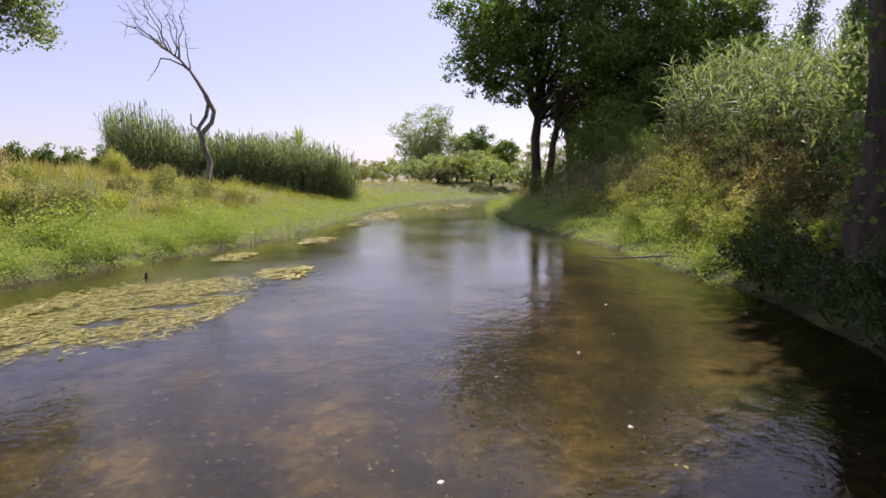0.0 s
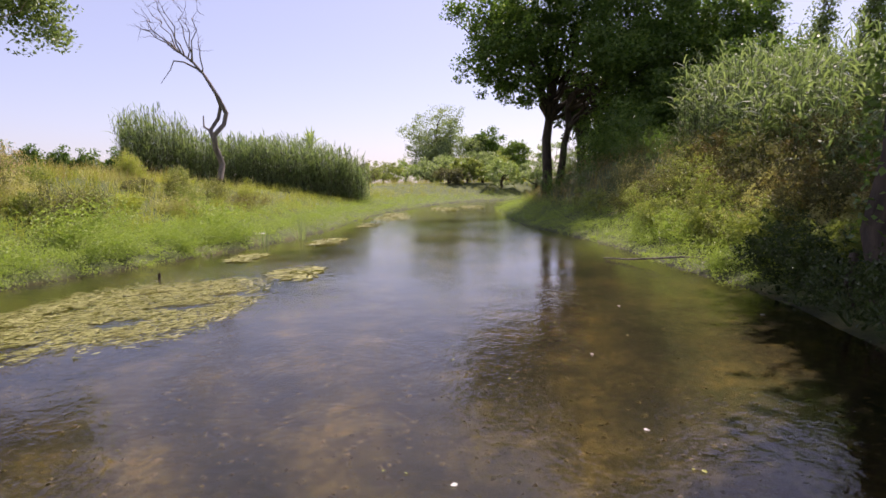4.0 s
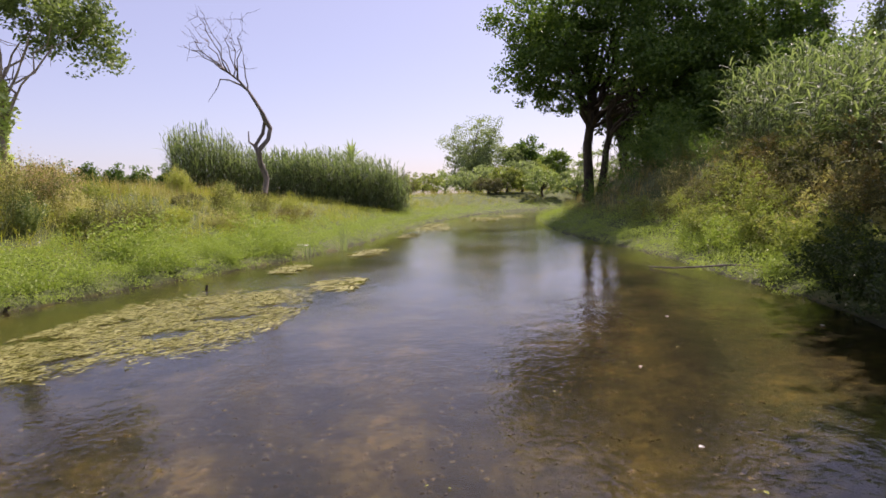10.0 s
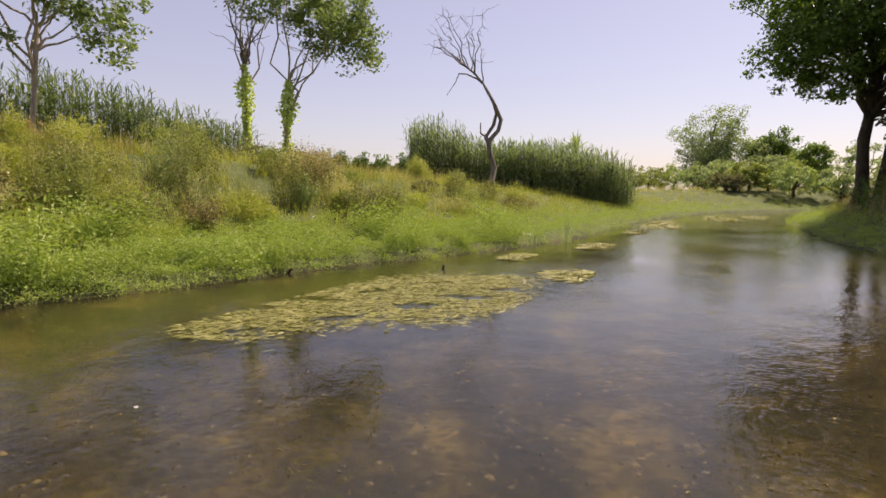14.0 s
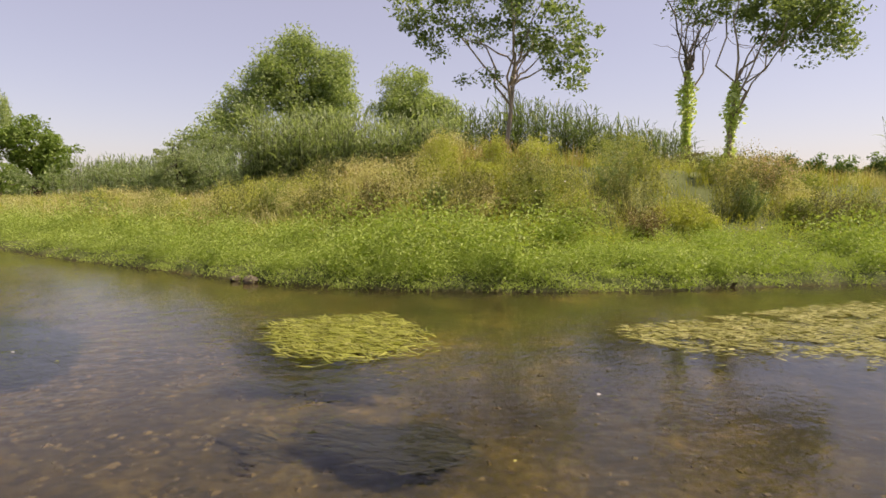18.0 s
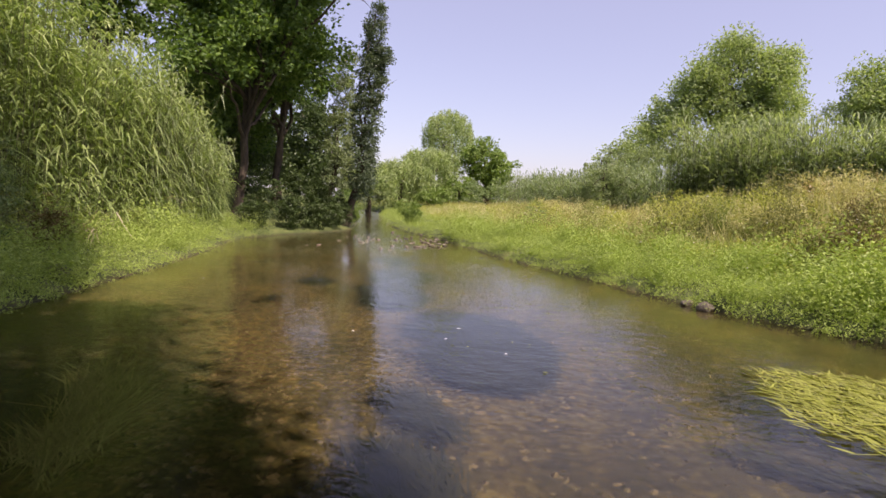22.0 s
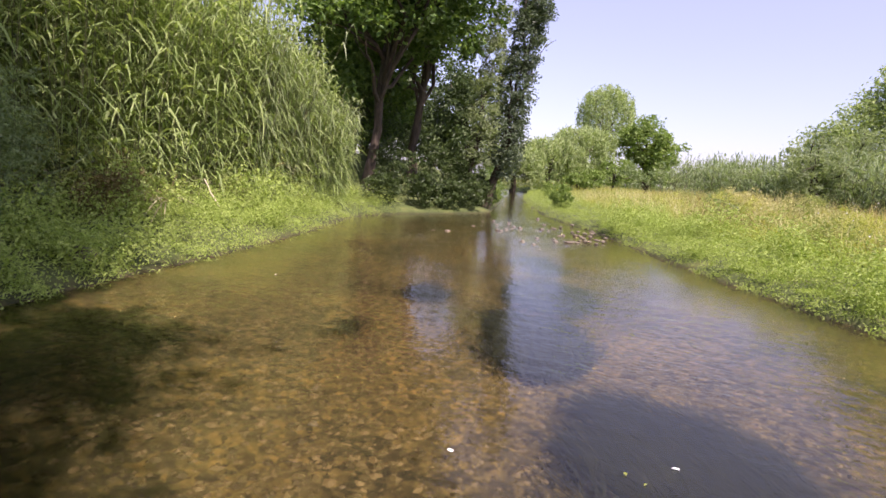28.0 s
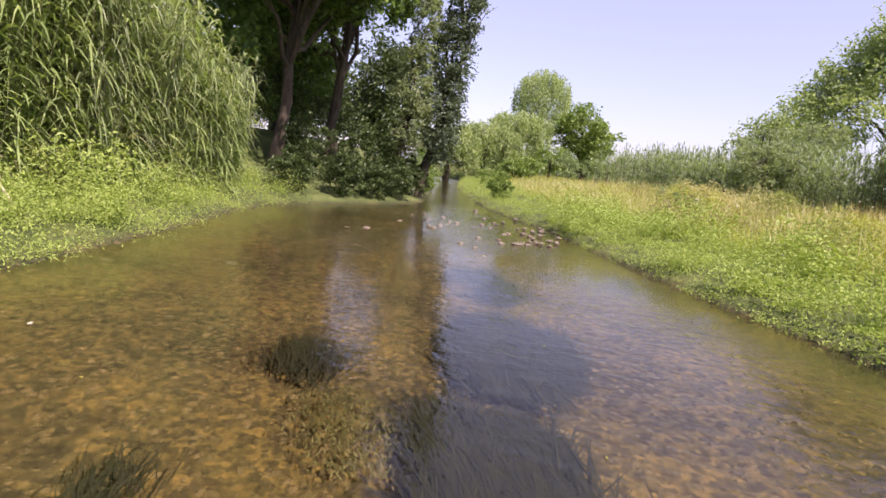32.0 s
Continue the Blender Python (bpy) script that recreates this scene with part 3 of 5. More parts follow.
def weed_bush(x, y, r, tall, mat, label):
    """A tall weed: many upright stalks fanning from the root, set with small narrow leaves and seed heads."""
    z = float(height(np.array(x), np.array(y)))
    t = root("weed_bush", (x, y, z), label, "weeds")
    n = 46
    th, d = rng.uniform(0, 6.28, n), np.sqrt(rng.random(n))
    foot = np.column_stack([x + 0.35 * r * d * np.cos(th), y + 0.35 * r * d * np.sin(th), np.full(n, z - 0.05)])
    top = np.column_stack([x + r * d * np.cos(th), y + r * d * np.sin(th), z + tall * (1.05 - 0.45 * d * d) * rng.uniform(0.75, 1.1, n)])
    for k in range(0, n, 8):
        part("stalk", [tube(limb_path(foot[k], top[k], 5, 0.0, 0.02), np.linspace(0.012, 0.004, 5), 4)], mat, t)
    per = 44
    u = rng.random(n * per) ** 0.75
    q = np.repeat(foot, per, 0) + (np.repeat(top, per, 0) - np.repeat(foot, per, 0)) * u[:, None] + rng.normal(0, 1, (n * per, 3)) * (0.05 + 0.07 * u)[:, None] * r
    part("foliage", [(*leaves(q, 0.075, 0.022, -0.35, 0.9, 0.4), 0)], mat, t)
    heads = top[rng.random(n) < 0.6]
    hq = np.repeat(heads, 9, 0) + rng.normal(0, 0.05, (len(heads) * 9, 3)) * (0.6, 0.6, 1.6)
    part("seed_head", [(*leaves(hq, 0.04, 0.018, -0.5, 0.8, 0.2), 0)], STRAW, t, "pale dry seed heads")["kind"] = "stuff"
    return t


# ---- grasses and herbs of the meadow bank ----
def lumps(p, s, seed):
    return np.clip(0.5 + 0.8 * wave(p[:, 0], p[:, 1], s, seed), 0, 1)


strip = along(LEFT_LINE, 14000, -0.15, 2.9, 1, power=1.05)
stuff("herb_carpet", herb_cloud(strip, 0.04 + 0.12 * lumps(strip, 1.9, 31) + 0.46 * lumps(strip, 3.6, 39) ** 2, 19, 0.05), HERB, "bright green leafy waterside herbs along the river's edge", "herbs")
slope = along(LEFT_LINE, 8000, 1.8, 6.5, 1, keep=lambda x, y: wave(x, y, 0.9, 41) > -0.15)
stuff("yellow_herbs", herb_cloud(slope, 0.12 + 0.35 * lumps(slope, 1.7, 33), 12, 0.06), YHERB, "yellow-green weeds on the bank slope", "herbs")
slope = along(LEFT_LINE, 7500, 2.6, 9.0, 1, keep=lambda x, y: wave(x, y, 0.8, 42) > -0.1)
stuff("olive_weeds", herb_cloud(slope, 0.15 + 0.5 * lumps(slope, 1.3, 34) ** 2, 14, 0.06), SCRUB, "tall olive weeds in mounds on the bank", "herbs")
slope = along(LEFT_LINE, 600, 2.2, 8.0, 1, keep=lambda x, y: wave(x, y, 1.0, 43) > 0.28)
stuff("rusty_weeds", herb_cloud(slope, 0.2 + 0.35 * lumps(slope, 1.8, 35), 12, 0.06), RUST, "rust-brown withered weeds among the grass", "herbs")
mead = along(LEFT_LINE, 7800, 2.2, 17.0, 1)
stuff("meadow_grass", tufts(mead, 8, 0.25, 0.65, 0.018, 0.09), GRASS, "yellow-green meadow grass on the bank", "grass")
dryp = along(LEFT_LINE, 4200, 6.0, 18.0, 1, keep=lambda x, y: wave(x, y, 0.35, 21) > 0.0)
stuff("dry_grass", tufts(dryp, 8, 0.4, 0.95, 0.013, 0.12), DRY, "straw-coloured dry grass on top of the bank", "grass")
seed = along(LEFT_LINE, 3000, 3.4, 9.5, 1, keep=lambda x, y: wave(x, y, 1.1, 61) > 0.12, lo=-34.0)
stuff("seed_grass", tufts(seed, 12, 0.35, 0.95, 0.01, 0.14, lean=0.5, bend=0.7), STRAW, "tall golden seeding grass along the crest of the bank", "grass")
seed = along(LEFT_LINE, 5600, 2.5, 9.0, 1, keep=lambda x, y: (x < -12.5) & (y < 4) & (wave(x, y, 1.0, 67) > -0.1), power=0.5, lo=-40.0)
stuff("seed_grass", tufts(seed, 12, 0.4, 1.05, 0.015, 0.14, lean=0.5, bend=0.7), STRAW, "tall dry golden grass on the flat upstream bank", "grass")
fl = along(LEFT_LINE, 1200, 1.5, 9.5, 1)
fl[:, 2] += rng.uniform(0.25, 0.95, len(fl)) * np.clip(side_of(LEFT_LINE, fl[:, 0], fl[:, 1], 1)[0] / 3.5, 0.4, 1)
stuff("wild_flowers", [(*leaves(fl, 0.032, 0.03, 0.0, 0.3), 0)], PETAL, "small white flower heads scattered over the weeds", "flowers")

# ---- herbs of the wooded bank ----
rs = along(RIGHT_LINE, 13500, -0.15, 2.0, -1, keep=lambda x, y: (x > -19.6) & ((y < 1.5) | (y > 8.2)))
stuff("herb_carpet", herb_cloud(rs, 0.05 + 0.14 * lumps(rs, 2.2, 36) + np.where(rs[:, 1] < -4, 0.72, 0.44) * lumps(rs, 3.6, 40) ** 1.8, 18, 0.049), HERB, "pale green leafy herbs at the foot of the steep bank", "herbs")
# leaf colour darkened to carry the shade on these two shores
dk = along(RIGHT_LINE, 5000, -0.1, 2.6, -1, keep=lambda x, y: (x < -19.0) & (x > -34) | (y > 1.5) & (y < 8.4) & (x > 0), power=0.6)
stuff("shade_herbs", herb_cloud(dk, 0.15 + 0.5 * lumps(dk, 2.4, 46), 14, 0.06), SHADE_LEAF, "bank herbs with shade put into their leaf colour", "herbs")
rsl = along(RIGHT_LINE, 6500, 1.3, 6.0, -1, keep=lambda x, y: x > -19.0)
stuff("bank_scrub", herb_cloud(rsl, 0.25 + 0.8 * lumps(rsl, 1.4, 37) ** 1.5, 13, 0.08), BRUSH, "tangled olive scrub on the steep bank", "scrub")
rdry = along(RIGHT_LINE, 2400, 1.6, 6.0, -1, keep=lambda x, y: y > -2)
stuff("dry_scrub", tufts(rdry, 8, 0.4, 1.1, 0.014, 0.15, lean=0.6), DRY, "brown dry grass and dead stems on the steep bank", "scrub")
rr = along(RIGHT_LINE, 1200, 1.4, 5.0, -1, keep=lambda x, y: wave(x, y, 1.1, 44) > 0.1)
stuff("rusty_scrub", herb_cloud(rr, 0.4 + 0.6 * lumps(rr, 1.6, 38), 14, 0.06), RUST, "rust-brown withered scrub on the steep bank", "scrub")


# ---- reed beds ----
def patch(n, poly_a, poly_b, width):
    """Places in a band from a to b."""
    a, b = np.asarray(poly_a, float), np.asarray(poly_b, float)
    t = rng.random(n)[:, None]
    d = (b - a) / np.linalg.norm(b - a)
    p = a + (b - a) * t + np.array((-d[1], d[0])) * rng.uniform(-0.5, 0.5, n)[:, None] * width
    return np.column_stack([p, height(p[:, 0], p[:, 1])]), t[:, 0]


p, t = patch(2300, (-17.5, 30.5), (-5.8, 37), 3.6)
reed_bed("reed_bed", p, 3.4 - 0.7 * smooth(0.12, 0.35, t) - 0.5 * smooth(0.9, 1.0, t) + 0.55 * wave(p[:, 0], p[:, 1], 1.3, 12), 10, 0.6, 0.055, REED_FAR, "dense grey-green reed thicket on top of the meadow bank", 0.55)
p, t = patch(1100, (-31, 3), (-24.5, 11), 4.0)
reed_bed("reed_bed", p, 4.3 - 0.8 * t + 0.6 * wave(p[:, 0], p[:, 1], 0.9, 14), 14, 0.75, 0.06, REED, "tall pale green cane thicket behind the meadow", 0.8)
p, t = patch(700, (-30, 2.6), (-23.5, 10.6), 2.4)
reed_bed("reed_bed", p, 2.6 + 0.6 * wave(p[:, 0], p[:, 1], 1.1, 15), 14, 0.7, 0.055, REED, "pale green cane in front of the bushy tree", 0.9)
p, t = patch(500, (-43, -5.5), (-30, 3.5), 3.0)
reed_bed("reed_bed", p, 2.2 + 0.5 * wave(p[:, 0], p[:, 1], 0.8, 16), 10, 0.7, 0.06, REED_FAR, "pale cane at the edge of the meadow", 0.8)
p, t = patch(1000, (-26, 11), (-22, 21.5), 4.0)
reed_bed("reed_bed", p, 3.8 - 1.5 * t, 11, 0.7, 0.06, REED_DARK, "dark green cane thicket behind the slender tree", 0.8)
p, t = patch(900, (-56, -9), (-34, 2), 4.0)
reed_bed("reed_bed", p, 2.6 + 0.5 * wave(p[:, 0], p[:, 1], 0.6, 4), 7, 0.6, 0.07, REED_FAR, "pale cane thicket far across the meadow", 0.6)
p, t = patch(820, (7.8, 9.0), (8.8, 19.5), 3.0)
reed_bed("cane_thicket", p, 1.0 + 1.35 * t + 0.6 * rng.random(len(p)), 16, 0.55, 0.045, REED_FAR, "lush green giant cane on the steep bank", 0.9)
p, t = patch(2300, (-6.5, -12.8), (-17.4, -15.4), 4.4)
reed_bed("cane_thicket", p, 5.7 - 3.3 * t + 1.4 * wave(p[:, 0], p[:, 1], 1.1, 8), 32, 0.5, 0.038, CANE_GREEN, "high wall of arching giant cane with drooping leaves", 2.0, stalk_r=0.006, tilt=(0.1, 0.26), reach=0.25)
p, t = patch(700, (-13.0, -13.5), (-17.8, -14.9), 2.6)
reed_bed("cane_thicket", p, 3.8 - 1.5 * t + 0.7 * wave(p[:, 0], p[:, 1], 1.3, 18), 26, 0.52, 0.034, REED, "pale silvery cane hanging in curtains over the bank", 2.4, tilt=(0.05, 0.34), reach=0.08)
p, t = patch(130, (-8.8, -11.4), (-18.0, -14.6), 1.2)
reed_bed("cane_thicket", p, 1.5, 12, 0.5, 0.04, CANE_GREEN, "young cane hanging over the foot of the bank", 1.3, tilt=(0.15, 0.4))


def far_bush(name, x, y, r, tall, mat, label, n=5000, leaf=0.3):
    z = float(height(np.array(x), np.array(y)))
    return tree(name, (x, y, z), (x, y, z + tall * 0.3), 0.16, [(x, y, z + tall * 0.55, r, r, tall * 0.46), (x + r * 0.4, y - r * 0.3, z + tall * 0.4, r * 0.7, r * 0.7, tall * 0.35)],
                n // 24, 24, r * 0.13, leaf, mat, BARK, label, 8)


# ---- trees ----
tree("tree", (5.0, 31.5, 1.2), (5.1, 31.3, 6.6), 0.28,
     [(6.5, 30, 8.8, 5.0, 4.2, 3.4), (3.0, 29.5, 7.3, 3.0, 3.0, 2.0), (10.4, 27.5, 7.0, 3.8, 3.6, 3.6), (2.2, 28.5, 9.8, 2.6, 2.6, 1.9), (9.0, 28.0, 4.4, 3.2, 2.8, 2.6), (9.6, 25.0, 3.8, 2.6, 2.2, 2.0), (11.6, 26.5, 8.9, 2.6, 2.4, 2.6), (12.0, 24.0, 5.6, 2.3, 2.3, 2.3), (10.5, 22.5, 4.6, 1.85, 1.85, 1.85), (8.6, 29.2, 12.2, 5.2, 4.4, 2.8), (7.4, 27.0, 8.2, 2.8, 2.6, 2.2)],
     2700, 34, 0.36, 0.22, TREE_DARK, BARK, "large dark leafy tree leaning over the river bank", 26, aspect=0.6)
tree("tree", (5.6, 31.0, 1.3), (6.0, 30.2, 6.0), 0.21, [(10.0, 26.0, 4.6, 2.8, 2.4, 2.6), (8.2, 27.0, 6.6, 2.8, 2.4, 2.2), (8.0, 25.5, 3.8, 1.85, 1.85, 1.8)], 760, 32, 0.36, 0.22, TREE_DARK, BARK,
     "leaning dark-trunked tree beneath a larger one", 12, aspect=0.6)
for x, y, h in ((12.9, 27.0, 9.4), (14.0, 26.7, 9.6), (15.6, 25.5, 9.0), (17.0, 24.5, 9.4)):
    tree("poplar_tree", (x, y, 2.3), (x, y, 6.0), 0.14, [(x, y, 2.3 + h * 0.45, 0.8, 0.8, h * 0.42), (x, y, 2.3 + h * 0.7, 0.5, 0.5, h * 0.3)], 200, 26, 0.24, 0.17, TREE_MID, BARK,
         "slim upright poplar behind the cane", 6, group="slim poplars behind the cane")
# crown lobes are out of view, placed to shade and darken the river
tree("tree", (4.75, 5.95, 0.2), (4.72, 6.05, 6.4), 0.44, [(7.3, 10.8, 8.8, 1.7, 1.8, 1.2), (6.0, 8.1, 8.4, 1.6, 1.6, 1.3), (5.0, 4.6, 8.6, 1.6, 1.6, 1.2), (3.8, 5.4, 8.8, 1.5, 1.5, 1.0), (6.6, 6.4, 8.2, 1.85, 1.85, 1.4), (8.3, 13.8, 10.2, 1.3, 1.3, 1.0), (-1.6, 0.6, 15.6, 1.85, 1.85, 1.3), (-2.2, -1.8, 14.2, 1.85, 1.8, 1.2), (-3.6, -1.0, 14.8, 1.7, 1.6, 1.1), (3.6, 6.4, 13.0, 1.85, 1.85, 1.6), (1.4, 5.3, 13.2, 1.85, 1.7, 1.3), (0.6, 4.6, 14.0, 1.85, 1.8, 1.2), (-1.0, 3.6, 15.0, 1.4, 1.3, 0.9), (-0.9, 1.0, 14.0, 1.85, 1.6, 1.2), (1.4, 2.2, 13.4, 1.85, 1.85, 1.2), (-2.5, -0.5, 14.5, 1.85, 1.6, 1.2), (8.8, 6.2, 5.4, 1.85, 1.85, 1.85), (7.6, 3.8, 5.0, 1.85, 1.8, 1.85), (8.8, 5.0, 8.0, 1.85, 1.85, 1.85)], 1550, 28, 0.42, 0.31, TREE_DARK, BARK,
     "thick-trunked dark tree rooted in the eroded bank", 16, aspect=0.6, bole=[(4.78, 5.9, -0.1), (4.74, 6.0, 0.5), (4.7, 6.04, 1.0), (4.74, 6.0, 1.8), (4.73, 6.02, 3.2), (4.7, 6.04, 4.8), (4.72, 6.05, 6.4)])


# unseen tree, added only to shade the cane wall and bank herbs
zb = float(height(np.array(-1.5), np.array(-7.2)))
tree("tree", (-1.5, -7.2, zb), (-2.0, -6.7, 7.2), 0.3, [(-3.0, -4.6, 12.3, 1.6, 1.6, 1.2), (-2.0, -5.8, 12.0, 1.85, 1.85, 1.4), (-2.4, -7.4, 11.4, 1.85, 1.85, 1.4), (-0.6, -6.4, 11.6, 1.85, 1.85, 1.4)], 480, 28, 0.42, 0.3, TREE_DARK, BARK,
     "unseen tree added to shade the cane and bank", 14, aspect=0.6)


def meadow_tree(base, fork, blobs, clumps, label, limbs=12):
    return tree("slender_tree", base, fork, 0.1, blobs, int(clumps * 1.5), 30, 0.3, 0.19, TREE_MID, BARK_PALE, label, limbs, aspect=0.6)


zb = float(height(np.array(-18.7), np.array(10.0)))
meadow_tree((-18.7, 10.0, zb), (-18.55, 10.3, 6.0), [(-18.9, 9.2, 8.3, 1.8, 1.8, 1.5), (-17.7, 11.6, 6.9, 1.2, 1.2, 1.2), (-19.9, 7.5, 8.0, 1.3, 1.3, 1.0), (-18.6, 10.2, 9.6, 1.8, 1.8, 1.4), (-19.9, 7.7, 6.7, 0.5, 0.5, 0.5), (-19.4, 8.7, 5.5, 0.3, 0.3, 0.45), (-18.95, 9.6, 5.45, 0.28, 0.28, 0.3), (-17.5, 11.9, 5.6, 0.9, 0.9, 0.5), (-18.2, 10.9, 7.4, 1.0, 1.0, 0.9)], 190,
            "slender pale-trunked tree with a loose leafy crown")


def ivy_tree(base, fork, blobs, clumps, ivy_top, label, bare):
    t = meadow_tree(base, fork, blobs, clumps, label, 7)
    b, f = np.array(base), np.array(fork)
    k = 1000
    s = rng.random(k)
    q = b + (f - b) * (s * ivy_top)[:, None] + rng.normal(0, 1, (k, 3)) * (0.11 + 0.06 * np.sin(s * 11))[:, None] * (1, 1, 0.6)
    part("ivy", [(*leaves(q, 0.2, 0.16, 0.5, 0.5), 0)], IVY, t, "bright green climbing ivy")
    for _ in range(bare):
        e = f + rng.normal(0, 0.9, 3) + (0, 0, 2.4)
        part("bare_branch", [tube(limb_path(f, e, 6, 0.0), np.linspace(0.05, 0.008, 6), 5)] +
             [tube(limb_path(f + (e - f) * a, f + (e - f) * a + rng.normal(0, 0.5, 3) + (0, 0, 0.4), 4, 0.0), np.linspace(0.02, 0.005, 4), 4) for a in (0.4, 0.6, 0.75, 0.9)], DEADWOOD, t, "", True)
    return t


zb = float(height(np.array(-17.5), np.array(17.4)))
ivy_tree((-17.5, 17.4, zb), (-17.5, 17.3, 6.2), [(-17.3, 17.6, 8.9, 1.0, 1.0, 0.9)], 24, 1.0, "ivy-clad slender tree with half-bare branches", 5)
zb = float(height(np.array(-16.1), np.array(18.0)))
ivy_tree((-16.1, 18.0, zb), (-16.0, 18.1, 5.6), [(-14.9, 19.0, 7.9, 1.5, 1.5, 1.2), (-13.8, 19.9, 6.7, 0.8, 0.8, 0.7), (-15.7, 18.4, 9.0, 1.5, 1.5, 1.2), (-14.2, 19.7, 8.0, 1.2, 1.2, 1.0)], 170, 1.0, "ivy-clad slender tree with a leafy crown", 1)


def dead_tree(o):
    """A bare crooked tree: a twisting bole, two long limbs and a fan of fine twigs."""
    o = np.asarray(o, float)
    t = root("dead_tree", o, "bare dead tree with a crooked forked trunk", "tree")
    P = lambda *pts: [o + (x, 0.25 * math.sin(3 * z), z) for x, z in pts]
    part("trunk", [tube(P((0.08, -0.2), (0.06, 0.5), (-0.05, 1.2), (-0.02, 1.7), (0.3, 2.2), (0.36, 2.7), (0.2, 3.3), (-0.12, 3.9), (-0.5, 4.36), (-0.95, 4.85), (-1.35, 5.2)), (0.15, 0.13, 0.12, 0.1, 0.095, 0.09, 0.08, 0.07, 0.06, 0.05, 0.04), 8)], DEADWOOD, t, "", True)
    part("limb", [tube(P((-0.05, 1.3), (-0.22, 1.95), (0.0, 2.5), (0.18, 3.0), (0.12, 3.5)), (0.09, 0.085, 0.08, 0.07, 0.06), 7)], DEADWOOD, t, "", True)
    part("broken_branch", [tube(P((-0.05, 1.55), (-0.3, 1.95), (-0.55, 2.1), (-0.66, 2.6)), (0.06, 0.05, 0.04, 0.03), 6)], DEADWOOD, t, "", True)
    part("limb", [tube(P((-0.5, 4.36), (-0.87, 4.64), (-1.4, 4.9), (-1.8, 4.95), (-1.98, 4.6), (-2.25, 3.9)), (0.05, 0.045, 0.035, 0.03, 0.02, 0.008), 6)], DEADWOOD, t, "", True)
    for sx, sz, ex, ez in ((-1.35, 5.2, -3.9, 6.55), (-1.35, 5.2, -3.7, 7.0), (-1.3, 5.15, -3.2, 7.25), (-1.35, 5.2, -2.7, 7.55), (-1.2, 5.05, -2.1, 7.45), (-1.1, 5.0, -1.5, 7.2), (-0.95, 4.85, -1.1, 6.9), (-0.9, 4.8, -0.3, 7.2), (-1.35, 5.2, -2.9, 6.1), (-0.5, 4.36, -0.7, 6.2)):
        lp = limb_path(o + (sx, 0, sz), o + (ex * 0.9, 0.7 * rng.normal(), ez), 7, 0.02, 0.035)
        sub = [tube(lp, np.linspace(0.035, 0.006, 7), 5)]
        for _ in range(10):
            a = lp[rng.integers(3, 7)]
            sub.append(tube(limb_path(a, a + rng.normal(0, 0.3, 3) + (0, 0, 0.2), 4, 0.0), np.linspace(0.011, 0.004, 4), 4))
        part("branch", sub, DEADWOOD, t, "", True)


dead_tree((-10.3, 25.4, 2.0))

# the woods and bushes across the meadow
tree("bushy_tree", (-45.6, 8, 2.2), (-45.6, 8, 5.5), 0.3, [(-45.4, 7.9, 10.6, 3.4, 3.6, 3.3), (-45.2, 5.0, 9.2, 2.6, 2.4, 2.6), (-44.8, 10.0, 9.0, 2.8, 2.4, 3.4), (-44.6, 3.0, 6.4, 2.7, 2.6, 2.8), (-44.6, 8.0, 6.4, 3.0, 3.6, 2.6), (-44.0, 0.4, 4.6, 2.0, 2.0, 1.8)], 1900, 28, 0.5, 0.27, TREE_BUSH, BARK,
     "broad pale green bushy tree behind the cane", 16)
tree("round_tree", (-37.9, 13.6, 2.2), (-37.9, 13.6, 5.0), 0.26, [(-37.9, 13.6, 8.2, 2.5, 2.5, 2.3), (-37.6, 12.4, 6.8, 2.0, 2.0, 2.0), (-37.6, 15.2, 6.6, 2.0, 2.0, 2.0)], 760, 28, 0.42, 0.23, TREE_BUSH, BARK, "round dark green tree behind the cane", 12)
for x, y, r, h in ((-37, 1.0, 1.9, 4.6), (-33.5, -0.8, 1.3, 3.2)):
    far_bush("feathery_bush", x, y, r, h, TREE_GREY, "feathery grey-green bush at the meadow's edge", 7000, 0.15)
for i in range(16):
    x, y = -62.5 + 1.45 * i + rng.normal(0, 0.3), 58.5 + 1.15 * i + rng.normal(0, 0.5)
    h = rng.uniform(5.2, 6.6)
    z = float(height(np.array(x), np.array(y)))
    tree("hedge_tree", (x, y, z), (x, y, z + 2), 0.15, [(x, y, z + h * 0.4, 1.7, 1.7, h * 0.4), (x + 0.5, y, z + h * 0.62, 0.6, 0.6, h * 0.3)], 120, 22, 0.4, 0.42, TREE_DARK, BARK,
         "dark pointed tree in the far hedge line", 4, group="far hedge line")

# downstream end
tree("grey_tree", (-2.8, 88, 0.5), (-2.8, 88, 5.0), 0.4, [(-2.4, 88, 9.0, 5.4, 4.5, 4.6), (-4.5, 86, 5.8, 3.6, 3.6, 3.2), (0.5, 87, 7.0, 3.6, 3.6, 3.0), (-1.5, 86, 3.4, 3.4, 3.0, 2.8)], 760, 28, 0.55, 0.34, TREE_GREY, BARK, "airy grey-green tree at the river's bend", 22)
tree("round_tree", (5.0, 90, 0.5), (5, 90, 4.0), 0.36, [(5.0, 90, 6.6, 3.8, 3.8, 3.2), (4.0, 88, 3.6, 3.0, 3.0, 2.6), (7.0, 88, 3.6, 2.6, 2.6, 2.6)], 460, 26, 0.6, 0.46, TREE_DARK, BARK, "round green tree at the river's bend", 12)
tree("round_tree", (9.0, 84, 0.5), (9, 84, 3.0), 0.3, [(8.8, 84, 5.4, 2.2, 2.2, 2.4), (9.6, 83, 2.8, 2.0, 2.0, 2.2)], 280, 26, 0.45, 0.42, WILLOW, BARK, "small light green tree at the river's bend", 10)
